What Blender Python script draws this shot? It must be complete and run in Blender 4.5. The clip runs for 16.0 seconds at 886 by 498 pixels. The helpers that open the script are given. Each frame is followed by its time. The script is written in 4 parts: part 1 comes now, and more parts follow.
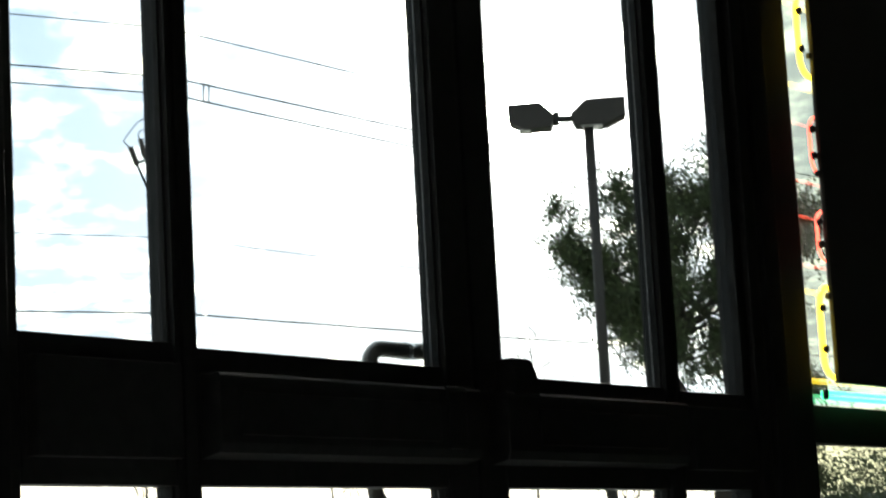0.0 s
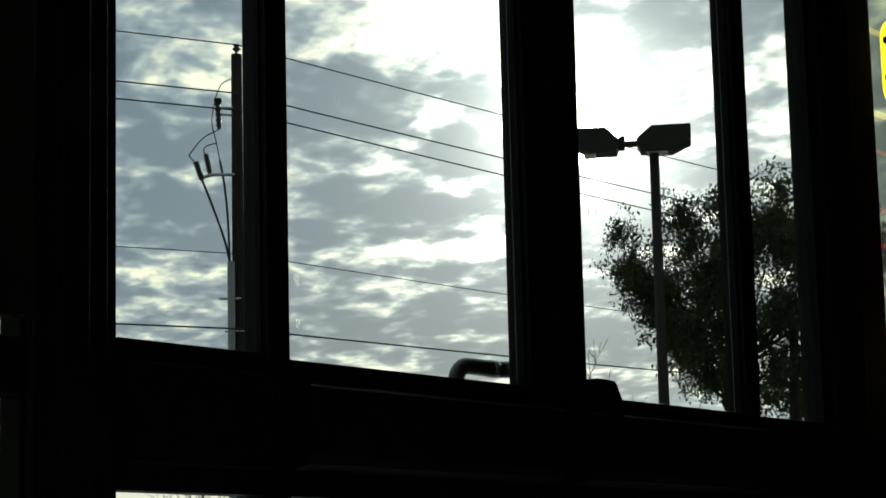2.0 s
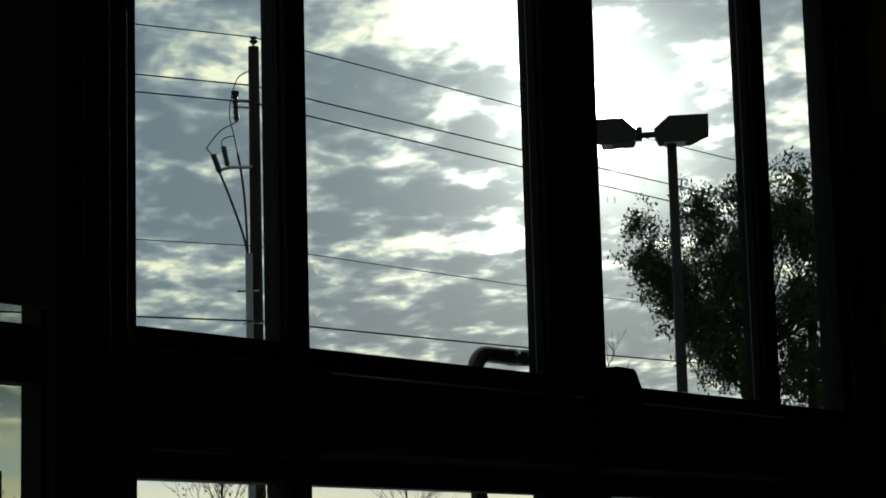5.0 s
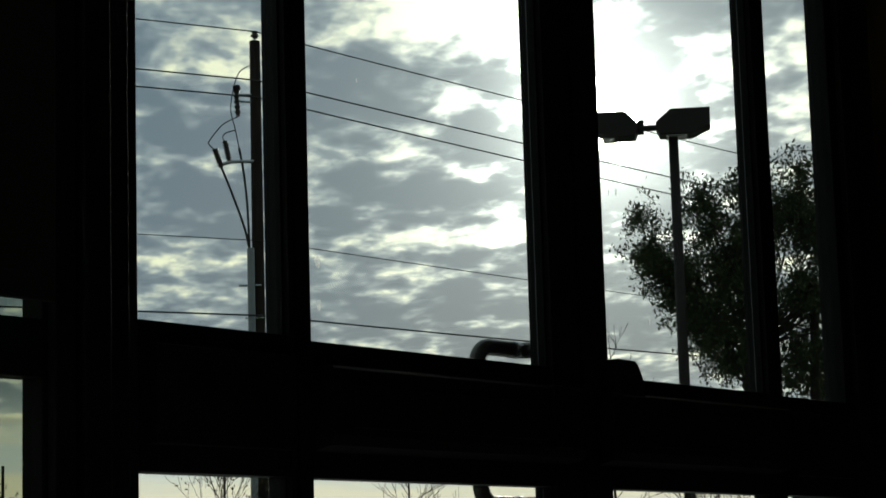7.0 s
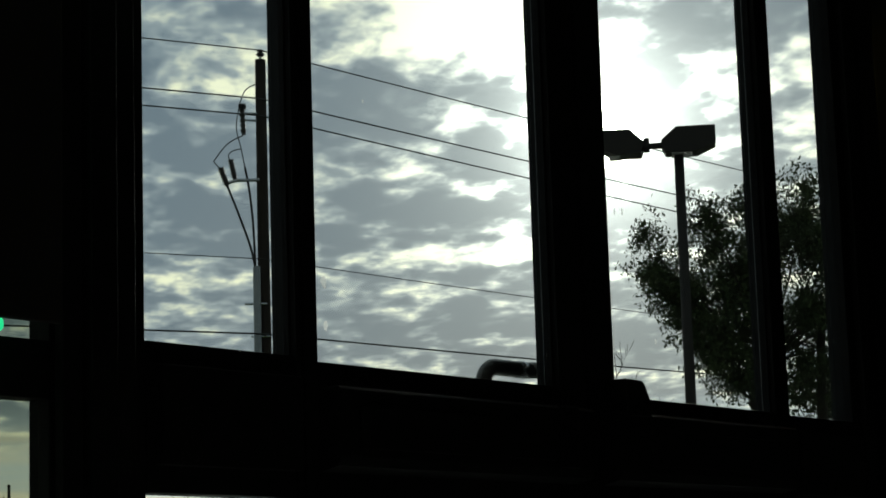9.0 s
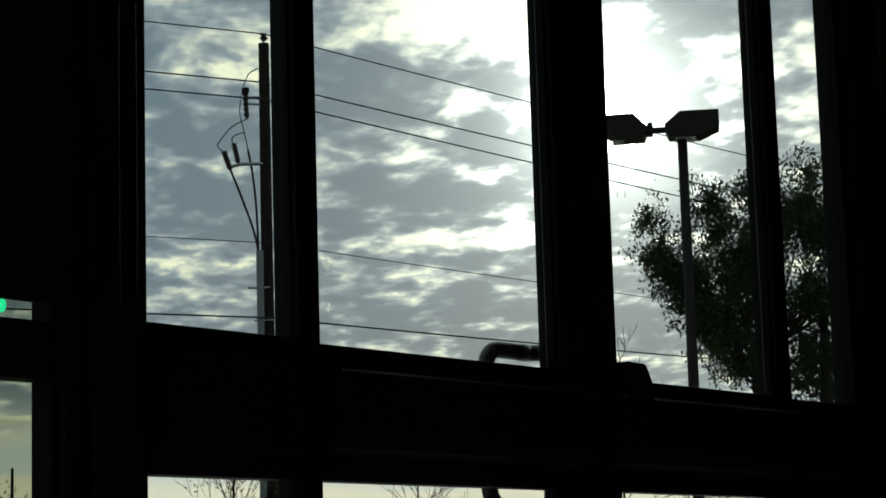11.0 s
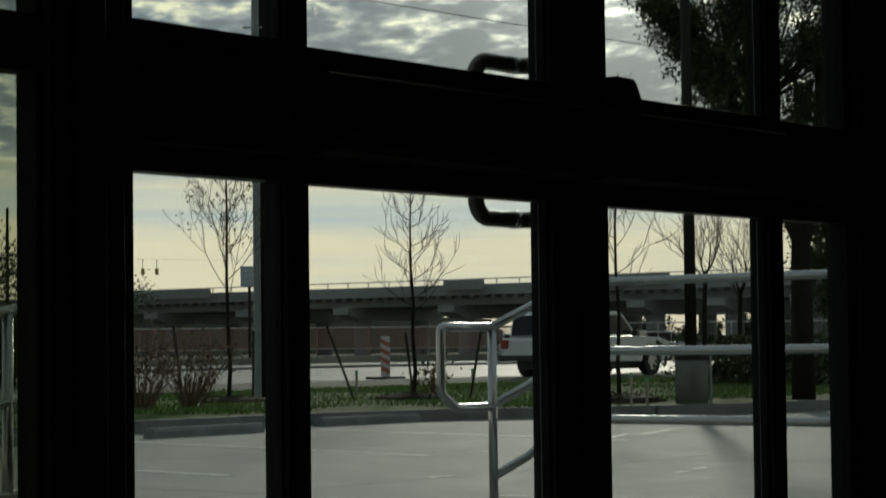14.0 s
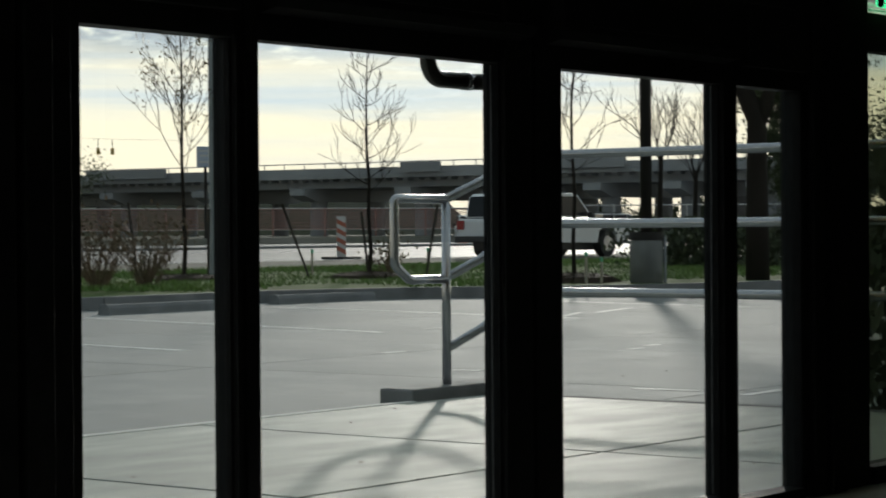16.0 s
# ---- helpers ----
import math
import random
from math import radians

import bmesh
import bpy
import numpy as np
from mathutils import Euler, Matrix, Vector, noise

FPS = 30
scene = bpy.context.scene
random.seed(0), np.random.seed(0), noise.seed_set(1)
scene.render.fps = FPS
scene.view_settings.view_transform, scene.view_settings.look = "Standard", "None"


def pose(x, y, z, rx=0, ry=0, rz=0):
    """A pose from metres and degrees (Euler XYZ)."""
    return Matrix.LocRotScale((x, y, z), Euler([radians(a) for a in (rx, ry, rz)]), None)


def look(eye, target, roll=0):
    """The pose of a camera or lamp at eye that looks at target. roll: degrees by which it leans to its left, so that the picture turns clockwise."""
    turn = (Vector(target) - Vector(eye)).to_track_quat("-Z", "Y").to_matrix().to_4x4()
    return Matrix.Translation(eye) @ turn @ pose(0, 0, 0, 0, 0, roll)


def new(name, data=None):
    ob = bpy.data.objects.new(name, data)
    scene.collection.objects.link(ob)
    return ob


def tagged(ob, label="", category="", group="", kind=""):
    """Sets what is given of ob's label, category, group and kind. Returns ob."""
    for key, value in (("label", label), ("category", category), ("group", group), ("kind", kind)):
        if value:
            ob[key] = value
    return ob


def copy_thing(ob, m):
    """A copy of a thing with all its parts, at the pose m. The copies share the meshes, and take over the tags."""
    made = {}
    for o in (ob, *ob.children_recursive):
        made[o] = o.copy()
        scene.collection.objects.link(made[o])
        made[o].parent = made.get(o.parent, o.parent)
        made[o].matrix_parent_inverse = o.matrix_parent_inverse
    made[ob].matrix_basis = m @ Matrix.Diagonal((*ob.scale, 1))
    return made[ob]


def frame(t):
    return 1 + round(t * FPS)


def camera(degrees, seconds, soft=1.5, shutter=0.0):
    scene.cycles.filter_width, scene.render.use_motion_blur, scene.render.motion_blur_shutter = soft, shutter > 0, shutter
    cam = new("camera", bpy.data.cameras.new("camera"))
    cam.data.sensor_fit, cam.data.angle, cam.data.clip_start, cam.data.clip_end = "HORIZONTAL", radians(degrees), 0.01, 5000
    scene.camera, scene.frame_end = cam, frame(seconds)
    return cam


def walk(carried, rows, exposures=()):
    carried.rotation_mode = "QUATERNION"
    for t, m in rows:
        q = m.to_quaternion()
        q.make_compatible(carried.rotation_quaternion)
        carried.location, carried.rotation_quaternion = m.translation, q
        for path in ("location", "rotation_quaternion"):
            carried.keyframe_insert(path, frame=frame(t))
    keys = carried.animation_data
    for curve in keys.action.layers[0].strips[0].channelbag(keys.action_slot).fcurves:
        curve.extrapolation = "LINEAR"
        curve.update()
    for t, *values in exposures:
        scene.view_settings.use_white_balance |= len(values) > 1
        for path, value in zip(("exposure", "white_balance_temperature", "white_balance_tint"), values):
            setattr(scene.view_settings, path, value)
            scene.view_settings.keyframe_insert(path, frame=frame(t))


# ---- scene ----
cam = camera(22.7, 16.0, soft=1.7, shutter=0.5)
PATH = [
    (0, (-2.408, -3.01, 0.891), (-0.819, -1.835, 1.196), -3.1),
    (0.5, (-2.413, -2.993, 0.897), (-0.851, -1.793, 1.238), -2.8),
    (1, (-2.464, -3.014, 0.89), (-0.911, -1.799, 1.222), -1.7),
    (1.5, (-2.471, -2.984, 0.885), (-0.921, -1.764, 1.215), -1.3),
    (2, (-2.469, -2.964, 0.881), (-0.913, -1.75, 1.208), -1.4),
    (2.5, (-2.473, -2.965, 0.88), (-0.919, -1.75, 1.211), -1.3),
    (3, (-2.47, -2.961, 0.879), (-0.921, -1.739, 1.205), -1.5),
    (3.5, (-2.475, -2.964, 0.876), (-0.925, -1.743, 1.205), -1.5),
    (4, (-2.476, -2.965, 0.874), (-0.929, -1.74, 1.202), -1.6),
    (6.5, (-2.467, -2.957, 0.871), (-0.919, -1.729, 1.18), -1.5),
    (7, (-2.47, -2.962, 0.87), (-0.924, -1.733, 1.185), -1.7),
    (7.5, (-2.471, -2.96, 0.871), (-0.926, -1.731, 1.192), -1.7),
    (8, (-2.473, -2.962, 0.875), (-0.93, -1.732, 1.202), -1.5),
    (8.5, (-2.47, -2.961, 0.877), (-0.928, -1.731, 1.208), -1.6),
    (9, (-2.473, -2.963, 0.875), (-0.932, -1.732, 1.206), -1.8),
    (11.5, (-2.468, -2.962, 0.871), (-0.928, -1.726, 1.186), -1.7),
    (12, (-2.464, -2.96, 0.873), (-0.92, -1.728, 1.189), -2.0),
    (12.5, (-2.462, -2.962, 0.86), (-0.912, -1.731, 1.149), -2.0),
    (13, (-2.456, -2.962, 0.838), (-0.908, -1.716, 1.058), -1.7),
    (13.5, (-2.449, -2.962, 0.808), (-0.888, -1.72, 0.952), -1.1),
    (14, (-2.447, -2.962, 0.786), (-0.888, -1.712, 0.877), -0.7),
    (14.5, (-2.442, -2.959, 0.765), (-0.887, -1.702, 0.807), -0.9),
    (15, (-2.44, -2.958, 0.745), (-0.886, -1.699, 0.749), -0.9),
    (15.5, (-2.439, -2.958, 0.737), (-0.878, -1.706, 0.736), -1.0),
    (16, (-2.418, -2.954, 0.74), (-0.834, -1.733, 0.724), -0.4),
]
walk(cam, [(t, look(e, a, r)) for t, e, a, r in PATH],
     exposures=[(0.0, 2.5, 6500, 10), (0.5, 1.6, 6500, 8), (1.0, 1.1, 6500, 5), (1.5, 0.8, 6500, 3), (2.0, 0.55, 6500, 2), (3.0, 0.36, 6450, 2), (6.5, 0.22, 6450, 2),
                (12.0, 0.2, 6450, 2), (13.0, -0.15, 6600, 0), (13.5, -0.15, 6750, 1), (14.0, 0.13, 6800, 3), (14.5, 0.33, 6800, 5), (15.0, 0.53, 6650, 8), (16.0, 0.75, 6500, 11)])

# ---- world and sun ----
SUN_AZ, SUN_EL = 55.86, 12.42


def heading(az, el=0.0):
    """Unit vector from degrees right of +y and degrees up."""
    a, e = radians(az), radians(el)
    return Vector((math.sin(a) * math.cos(e), math.cos(a) * math.cos(e), math.sin(e)))


def make_world():
    w = bpy.data.worlds.new("sky")
    scene.world = w
    w.use_nodes = True
    nt = w.node_tree
    nt.nodes.clear()
    N = nt.nodes.new
    L = nt.links.new

    def math_node(op, a, b=None, clamp=False):
        n = N("ShaderNodeMath")
        n.operation = op
        n.use_clamp = clamp
        for i, v in enumerate((a, b)):
            if v is None:
                continue
            if isinstance(v, (int, float)):
                n.inputs[i].default_value = v
            else:
                L(v, n.inputs[i])
        return n.outputs[0]

    def mix(f, a, b, blend="MIX"):
        n = N("ShaderNodeMix")
        n.data_type, n.blend_type = "RGBA", blend
        n.clamp_factor = True
        for s, v in ((0, f), (6, a), (7, b)):
            if isinstance(v, (int, float)):
                n.inputs[s].default_value = v
            elif isinstance(v, tuple):
                n.inputs[s].default_value = (*v, 1)
            else:
                L(v, n.inputs[s])
        return n.outputs[2]

    def smooth(v, lo, hi):
        n = N("ShaderNodeMapRange")
        n.interpolation_type = "SMOOTHSTEP"
        n.inputs[1].default_value, n.inputs[2].default_value = lo, hi
        L(v, n.inputs[0])
        return n.outputs[0]

    tc = N("ShaderNodeTexCoord").outputs["Generated"]
    sep = N("ShaderNodeSeparateXYZ")
    L(tc, sep.inputs[0])
    z = sep.outputs[2]
    nishita = N("ShaderNodeTexSky")
    nishita.sky_type = "NISHITA"
    nishita.sun_disc = False
    nishita.sun_elevation, nishita.sun_rotation = radians(SUN_EL), radians(SUN_AZ)
    blue = mix(1.0, nishita.outputs[0], (0.05, 0.05, 0.05), "MULTIPLY")
    # cloud sheet high above: the direction cut by a level plane, in axes along and across the sun's side
    zz = math_node("ADD", math_node("MAXIMUM", z, 0.0), 0.10)

    def along(az):
        n = N("ShaderNodeVectorMath")
        n.operation = "DOT_PRODUCT"
        L(tc, n.inputs[0])
        n.inputs[1].default_value = heading(az)
        return math_node("DIVIDE", n.outputs["Value"], zz)

    plane = N("ShaderNodeCombineXYZ")
    L(along(142), plane.inputs[0])
    L(along(52), plane.inputs[1])

    def cloud(scale, detail, rough, dist, shift, stretch=(1, 1), turn=0.0):
        m = N("ShaderNodeMapping")
        m.vector_type = "TEXTURE"
        m.inputs["Location"].default_value = (shift, shift * 0.37, 0)
        m.inputs["Rotation"].default_value = (0, 0, radians(turn))
        m.inputs["Scale"].default_value = (*stretch, 1)
        L(plane.outputs[0], m.inputs[0])
        n = N("ShaderNodeTexNoise")
        n.inputs["Scale"].default_value = scale
        n.inputs["Detail"].default_value = detail
        n.inputs["Roughness"].default_value = rough
        n.inputs["Distortion"].default_value = dist
        L(m.outputs[0], n.inputs["Vector"])
        return n.outputs["Fac"]

    big = cloud(1.5, 3, 0.5, 0.4, 3.1)
    middle = cloud(5.4, 3, 0.5, 0.15, 7.7, (0.8, 1.25), 8)
    puffs = cloud(9.5, 3, 0.5, 0.12, 4.2, (0.85, 1.35), 8)
    fine = cloud(27.0, 3, 0.55, 0.1, 2.3, (0.9, 1.4), 8)
    # banks of thick (+) and thin (-) cloud: azimuth, elevation, half width, half height, weight
    azim = math_node("MULTIPLY", math_node("ARCTAN2", sep.outputs[0], sep.outputs[1]), 180 / math.pi)
    elev = math_node("MULTIPLY", math_node("ARCSINE", z), 180 / math.pi)
    azim = math_node("ADD", azim, math_node("MULTIPLY", math_node("SUBTRACT", middle, 0.5), 3.0))
    elev = math_node("ADD", elev, math_node("MULTIPLY", math_node("SUBTRACT", big, 0.5), 2.2))
    banks = None
    for ba, be, bw, bh, wt in ((50.4, 10.5, 1.7, 0.75, 0.16), (45.2, 12.4, 1.7, 0.8, 0.13), (49.2, 14.0, 1.3, 0.6, 0.15), (50.2, 7.1, 5.0, 0.55, 0.10),
                               (45.2, 14.5, 1.4, 0.3, -0.10), (52.2, 15.4, 2.4, 1.2, -0.34), (44.6, 8.6, 1.2, 0.35, -0.09), (50.9, 9.1, 2.2, 0.4, -0.10),
                               (49.6, 11.8, 1.4, 0.22, -0.10), (53.2, 9.8, 0.9, 0.5, -0.14), (56.7, 10.2, 0.8, 0.7, 0.16), (56.0, 7.2, 1.4, 0.5, 0.12),
                               (45.4, 10.4, 2.0, 0.8, 0.12), (47.4, 16.2, 2.0, 0.7, -0.15), (60.8, 13.6, 1.3, 1.6, -0.13), (51.9, 12.3, 1.2, 0.6, 0.14)):
        u = math_node("DIVIDE", math_node("SUBTRACT", azim, ba), bw)
        v = math_node("DIVIDE", math_node("SUBTRACT", elev, be), bh)
        g = math_node("MULTIPLY", math_node("EXPONENT", math_node("MULTIPLY", math_node("ADD", math_node("MULTIPLY", u, u), math_node("MULTIPLY", v, v)), -1.0)), wt)
        banks = g if banks is None else math_node("ADD", banks, g)
    cover = math_node("ADD", math_node("MULTIPLY", middle, 0.30), math_node("MULTIPLY", puffs, 0.58))
    cover = math_node("ADD", math_node("ADD", cover, math_node("MULTIPLY", fine, 0.24)), math_node("MULTIPLY", banks, 0.72))
    thin = smooth(cover, 0.575, 0.405)
    grey = mix(smooth(cover, 0.49, 0.635), (0.285, 0.348, 0.385), (0.108, 0.16, 0.212))
    sky = mix(math_node("MULTIPLY", math_node("POWER", thin, 1.6), 0.95), grey, (0.89, 0.89, 0.65))
    sky = mix(0.95, blue, sky)
    # low bands over the horizon
    band_map = N("ShaderNodeMapping")
    band_map.inputs["Scale"].default_value = (1.6, 1.6, 34)
    L(tc, band_map.inputs[0])
    band = N("ShaderNodeTexNoise")
    band.inputs["Scale"].default_value = 1.7
    band.inputs["Detail"].default_value = 4
    L(band_map.outputs[0], band.inputs["Vector"])
    low = mix(smooth(math_node("ADD", band.outputs["Fac"], math_node("MULTIPLY", math_node("SUBTRACT", 0.066, z), 4.5)), 0.36, 0.6), (0.46, 0.53, 0.555), (0.74, 0.69, 0.52))
    low = mix(smooth(z, 0.045, 0.0), low, (0.76, 0.68, 0.53))
    sky = mix(smooth(z, 0.105, 0.068), sky, low)
    # bright haze round the sun
    dot = N("ShaderNodeVectorMath")
    dot.operation = "DOT_PRODUCT"
    L(tc, dot.inputs[0])
    dot.inputs[1].default_value = heading(SUN_AZ, SUN_EL)
    c = math_node("MAXIMUM", dot.outputs["Value"], 0.0)
    glow = math_node("ADD", math_node("ADD", math_node("MULTIPLY", math_node("POWER", c, 150.0), 0.32), math_node("MULTIPLY", math_node("POWER", c, 420.0), 0.75)),
                     math_node("ADD", math_node("MULTIPLY", math_node("POWER", c, 1700.0), 4.0),
                               math_node("MULTIPLY", smooth(dot.outputs["Value"], 0.99996, 0.99999), 60.0)))
    haze = mix(1.0, glow, (0.985, 1.0, 0.935), "MULTIPLY")
    breaks = math_node("ADD", math_node("MULTIPLY", thin, 1.35), 0.38)
    haze = mix(1.0, haze, breaks, "MULTIPLY")
    sky = mix(1.0, sky, haze, "ADD")
    # the cloud is duller on the side away from the sun
    sky = mix(1.0, sky, math_node("ADD", math_node("MULTIPLY", smooth(dot.outputs["Value"], -0.6, 0.9), 0.4), 0.6), "MULTIPLY")
    # the ground half of the sphere
    sky = mix(smooth(z, -0.002, -0.02), sky, (0.20, 0.19, 0.17))
    bg = N("ShaderNodeBackground")
    L(sky, bg.inputs[0])
    bg.inputs[1].default_value = 1.0
    out = N("ShaderNodeOutputWorld")
    L(bg.outputs[0], out.inputs[0])


make_world()
sun_data = bpy.data.lights.new("sun", "SUN")
sun_data.energy, sun_data.angle, sun_data.color = 1.12, radians(1.9), (1.0, 0.95, 0.85)
sun = new("sun", sun_data)
sun.matrix_world = look((0, 0, 40), Vector((0, 0, 40)) - heading(SUN_AZ, SUN_EL))


# ---- materials ----
def material(name, color, rough=0.6, metal=0.0, second=None, scale=8.0, detail=5, bump=0.0, bump_scale=None,
             stain=None, stain_scale=0.6, spread=(0.35, 0.65), per_object=0.0, stretch=(1, 1, 1), spec=0.5, transmission=0.0,
             emit=None):
    """Procedural surface: grain between two colours, large stains, relief, variation from piece to piece."""
    m = bpy.data.materials.new(name)
    m.use_nodes = True
    nt = m.node_tree
    p = nt.nodes["Principled BSDF"]
    N, L = nt.nodes.new, nt.links.new
    p.inputs["Roughness"].default_value = rough
    p.inputs["Metallic"].default_value = metal
    p.inputs["Specular IOR Level"].default_value = spec
    p.inputs["Transmission Weight"].default_value = transmission
    tc = N("ShaderNodeTexCoord")
    mp = N("ShaderNodeMapping")
    mp.inputs["Scale"].default_value = stretch
    L(tc.outputs["Object"], mp.inputs[0])

    def noise_fac(s, d):
        n = N("ShaderNodeTexNoise")
        n.inputs["Scale"].default_value = s
        n.inputs["Detail"].default_value = d
        L(mp.outputs[0], n.inputs["Vector"])
        r = N("ShaderNodeMapRange")
        r.inputs[1].default_value, r.inputs[2].default_value = spread
        L(n.outputs["Fac"], r.inputs[0])
        return r.outputs[0], n.outputs["Fac"]

    def mix(f, a, b, blend="MIX"):
        n = N("ShaderNodeMix")
        n.data_type, n.blend_type = "RGBA", blend
        for s, v in ((0, f), (6, a), (7, b)):
            if isinstance(v, (int, float)):
                n.inputs[s].default_value = v
            elif isinstance(v, tuple):
                n.inputs[s].default_value = (*v, 1)
            else:
                L(v, n.inputs[s])
        return n.outputs[2]

    fac, raw = noise_fac(scale, detail)
    col = mix(fac, color, second or tuple(v * 0.8 for v in color))
    if stain:
        f2, _ = noise_fac(stain_scale, 4)
        col = mix(f2, col, stain)
    if per_object:
        oi = N("ShaderNodeObjectInfo")
        r = N("ShaderNodeMapRange")
        r.inputs[3].default_value, r.inputs[4].default_value = 1 - per_object, 1 + per_object
        L(oi.outputs["Random"], r.inputs[0])
        col = mix(1.0, col, r.outputs[0], "MULTIPLY")
    L(col, p.inputs["Base Color"])
    rr = N("ShaderNodeMapRange")
    rr.inputs[3].default_value, rr.inputs[4].default_value = max(rough - 0.08, 0.02), min(rough + 0.1, 1)
    L(raw, rr.inputs[0])
    L(rr.outputs[0], p.inputs["Roughness"])
    if emit:
        p.inputs["Emission Color"].default_value = (*emit[:3], 1)
        p.inputs["Emission Strength"].default_value = emit[3]
    if bump:
        b = N("ShaderNodeBump")
        b.inputs["Strength"].default_value = bump
        b.inputs["Distance"].default_value = 0.01
        n = N("ShaderNodeTexNoise")
        n.inputs["Scale"].default_value = bump_scale or scale * 3
        n.inputs["Detail"].default_value = 4
        L(mp.outputs[0], n.inputs["Vector"])
        L(n.outputs["Fac"], b.inputs["Height"])
        L(b.outputs[0], p.inputs["Normal"])
    return m


M_FRAME = material("black_anodised_aluminium", (0.013, 0.014, 0.0145), 0.5, 0.0, (0.018, 0.019, 0.0195), 30, bump=0.03, bump_scale=300, spec=0.06)
M_RUBBER = material("black_rubber", (0.015, 0.015, 0.015), 0.7)
M_BRONZE = material("dark_handle_metal", (0.06, 0.055, 0.05), 0.22, 1.0, (0.10, 0.095, 0.085), 40)
M_STEEL = material("galvanised_steel", (0.54, 0.55, 0.565), 0.22, 1.0, (0.48, 0.49, 0.505), 1.5, 1, stain=(0.42, 0.425, 0.43), stain_scale=0.8)
M_SLAB = material("broomed_concrete", (0.45, 0.48, 0.425), 0.68, 0, (0.33, 0.352, 0.315), 3.4, 8, 0.3, 90, (0.27, 0.29, 0.262), 1.4, spread=(0.4, 0.68), per_object=0.06, stretch=(0.7, 2.2, 1), spec=0.4)
M_LIT_EDGE = material("lit_edge_concrete", (0.74, 0.74, 0.70), 0.8, 0, (0.60, 0.60, 0.57), 12, 5, 0.2)
M_DARK_STRIP = material("dark_side_strip", (0.05, 0.05, 0.05), 0.9, 0, (0.07, 0.068, 0.065), 8)
M_LOT = material("parking_concrete", (0.225, 0.243, 0.237), 0.8, 0, (0.185, 0.20, 0.196), 3, 7, 0.2, 60, (0.17, 0.185, 0.182), 0.35, per_object=0.07)
M_KERB = material("kerb_concrete", (0.24, 0.245, 0.245), 0.85, 0, (0.17, 0.175, 0.175), 6, 6, 0.3, 40)
M_PAINT = material("worn_road_paint", (0.66, 0.67, 0.66), 0.7, 0, (0.34, 0.35, 0.345), 7, 6, 0.1, spread=(0.4, 0.66))
M_ASPHALT = material("worn_asphalt", (0.085, 0.087, 0.09), 0.66, 0, (0.115, 0.117, 0.12), 1.2, 6, 0.2, 30, (0.14, 0.142, 0.145), 0.08, spec=0.34)
M_DIRT = material("sandy_ground", (0.17, 0.16, 0.14), 0.95, 0, (0.11, 0.108, 0.09), 0.5, 6, 0.3, 8, (0.085, 0.09, 0.06), 0.03, spec=0.1)
M_TURF = material("turf_soil", (0.06, 0.11, 0.022), 0.95, 0, (0.08, 0.115, 0.03), 6, 6, 0.4, 20, (0.075, 0.075, 0.035), 0.3, spread=(0.45, 0.8), spec=0.05)
M_GRASS = material("grass_blades", (0.11, 0.23, 0.035), 0.6, 0, (0.17, 0.24, 0.06), 1.5, 4)
M_FLOOR = material("interior_floor_tile", (0.42, 0.41, 0.39), 0.5, 0, (0.34, 0.33, 0.31), 6, 5, 0.05)
M_WALL = material("interior_wall_paint", (0.62, 0.62, 0.60), 0.7, 0, (0.56, 0.56, 0.545), 4, 4, 0.05)
M_WOODPOLE = material("weathered_pole_wood", (0.036, 0.029, 0.024), 0.9, 0, (0.02, 0.017, 0.014), 5, 6, 0.5, 30, stretch=(3, 3, 0.25), spec=0.1)
M_CONDUIT = material("grey_pvc_conduit", (0.30, 0.32, 0.34), 0.45, 0, (0.26, 0.28, 0.30), 8)
M_PORCELAIN = material("dark_insulator", (0.035, 0.03, 0.03), 0.3)
M_CABLE = material("black_cable", (0.02, 0.02, 0.02), 0.6)
M_LAMP = material("dark_bronze_paint", (0.02, 0.018, 0.017), 0.6, 0.0, (0.03, 0.027, 0.024), 10, spec=0.2)
M_LENS = material("lamp_lens", (0.5, 0.5, 0.48), 0.2)
M_BARK = material("bark", (0.033, 0.027, 0.022), 0.9, 0, (0.02, 0.017, 0.014), 9, 6, 0.6, 30, stretch=(2, 2, 0.5), spec=0.1)
M_LEAF = material("oak_leaves", (0.035, 0.052, 0.02), 0.6, 0, (0.06, 0.08, 0.03), 1.3, 3, spec=0.15)
M_DRYLEAF = material("dry_leaves", (0.16, 0.11, 0.045), 0.7, 0, (0.10, 0.085, 0.03), 3, 3)
M_SHRUB = material("dry_shrub", (0.21, 0.14, 0.09), 0.8, 0, (0.13, 0.10, 0.06), 4, 3)
M_HEDGE = material("hedge_leaves", (0.04, 0.06, 0.025), 0.6, 0, (0.07, 0.085, 0.035), 2, 3)
M_MULCH = material("bark_mulch", (0.035, 0.026, 0.02), 0.95, 0, (0.06, 0.045, 0.032), 14, 5, 0.5, 40, spec=0.1)
M_STAKE = material("tree_stake", (0.05, 0.04, 0.03), 0.8, 0, (0.03, 0.025, 0.02), 10)
M_MARKER = material("pale_stake_wood", (0.45, 0.40, 0.32), 0.8, 0, (0.34, 0.30, 0.24), 12)
M_NEONPAINT = material("green_marker_paint", (0.10, 0.50, 0.28), 0.5)
M_ORANGE = material("orange_plastic", (0.50, 0.15, 0.09), 0.55, 0, (0.40, 0.12, 0.07), 5)
M_MESH = material("faded_orange_mesh", (0.46, 0.25, 0.22), 0.7, 0, (0.34, 0.19, 0.17), 2)
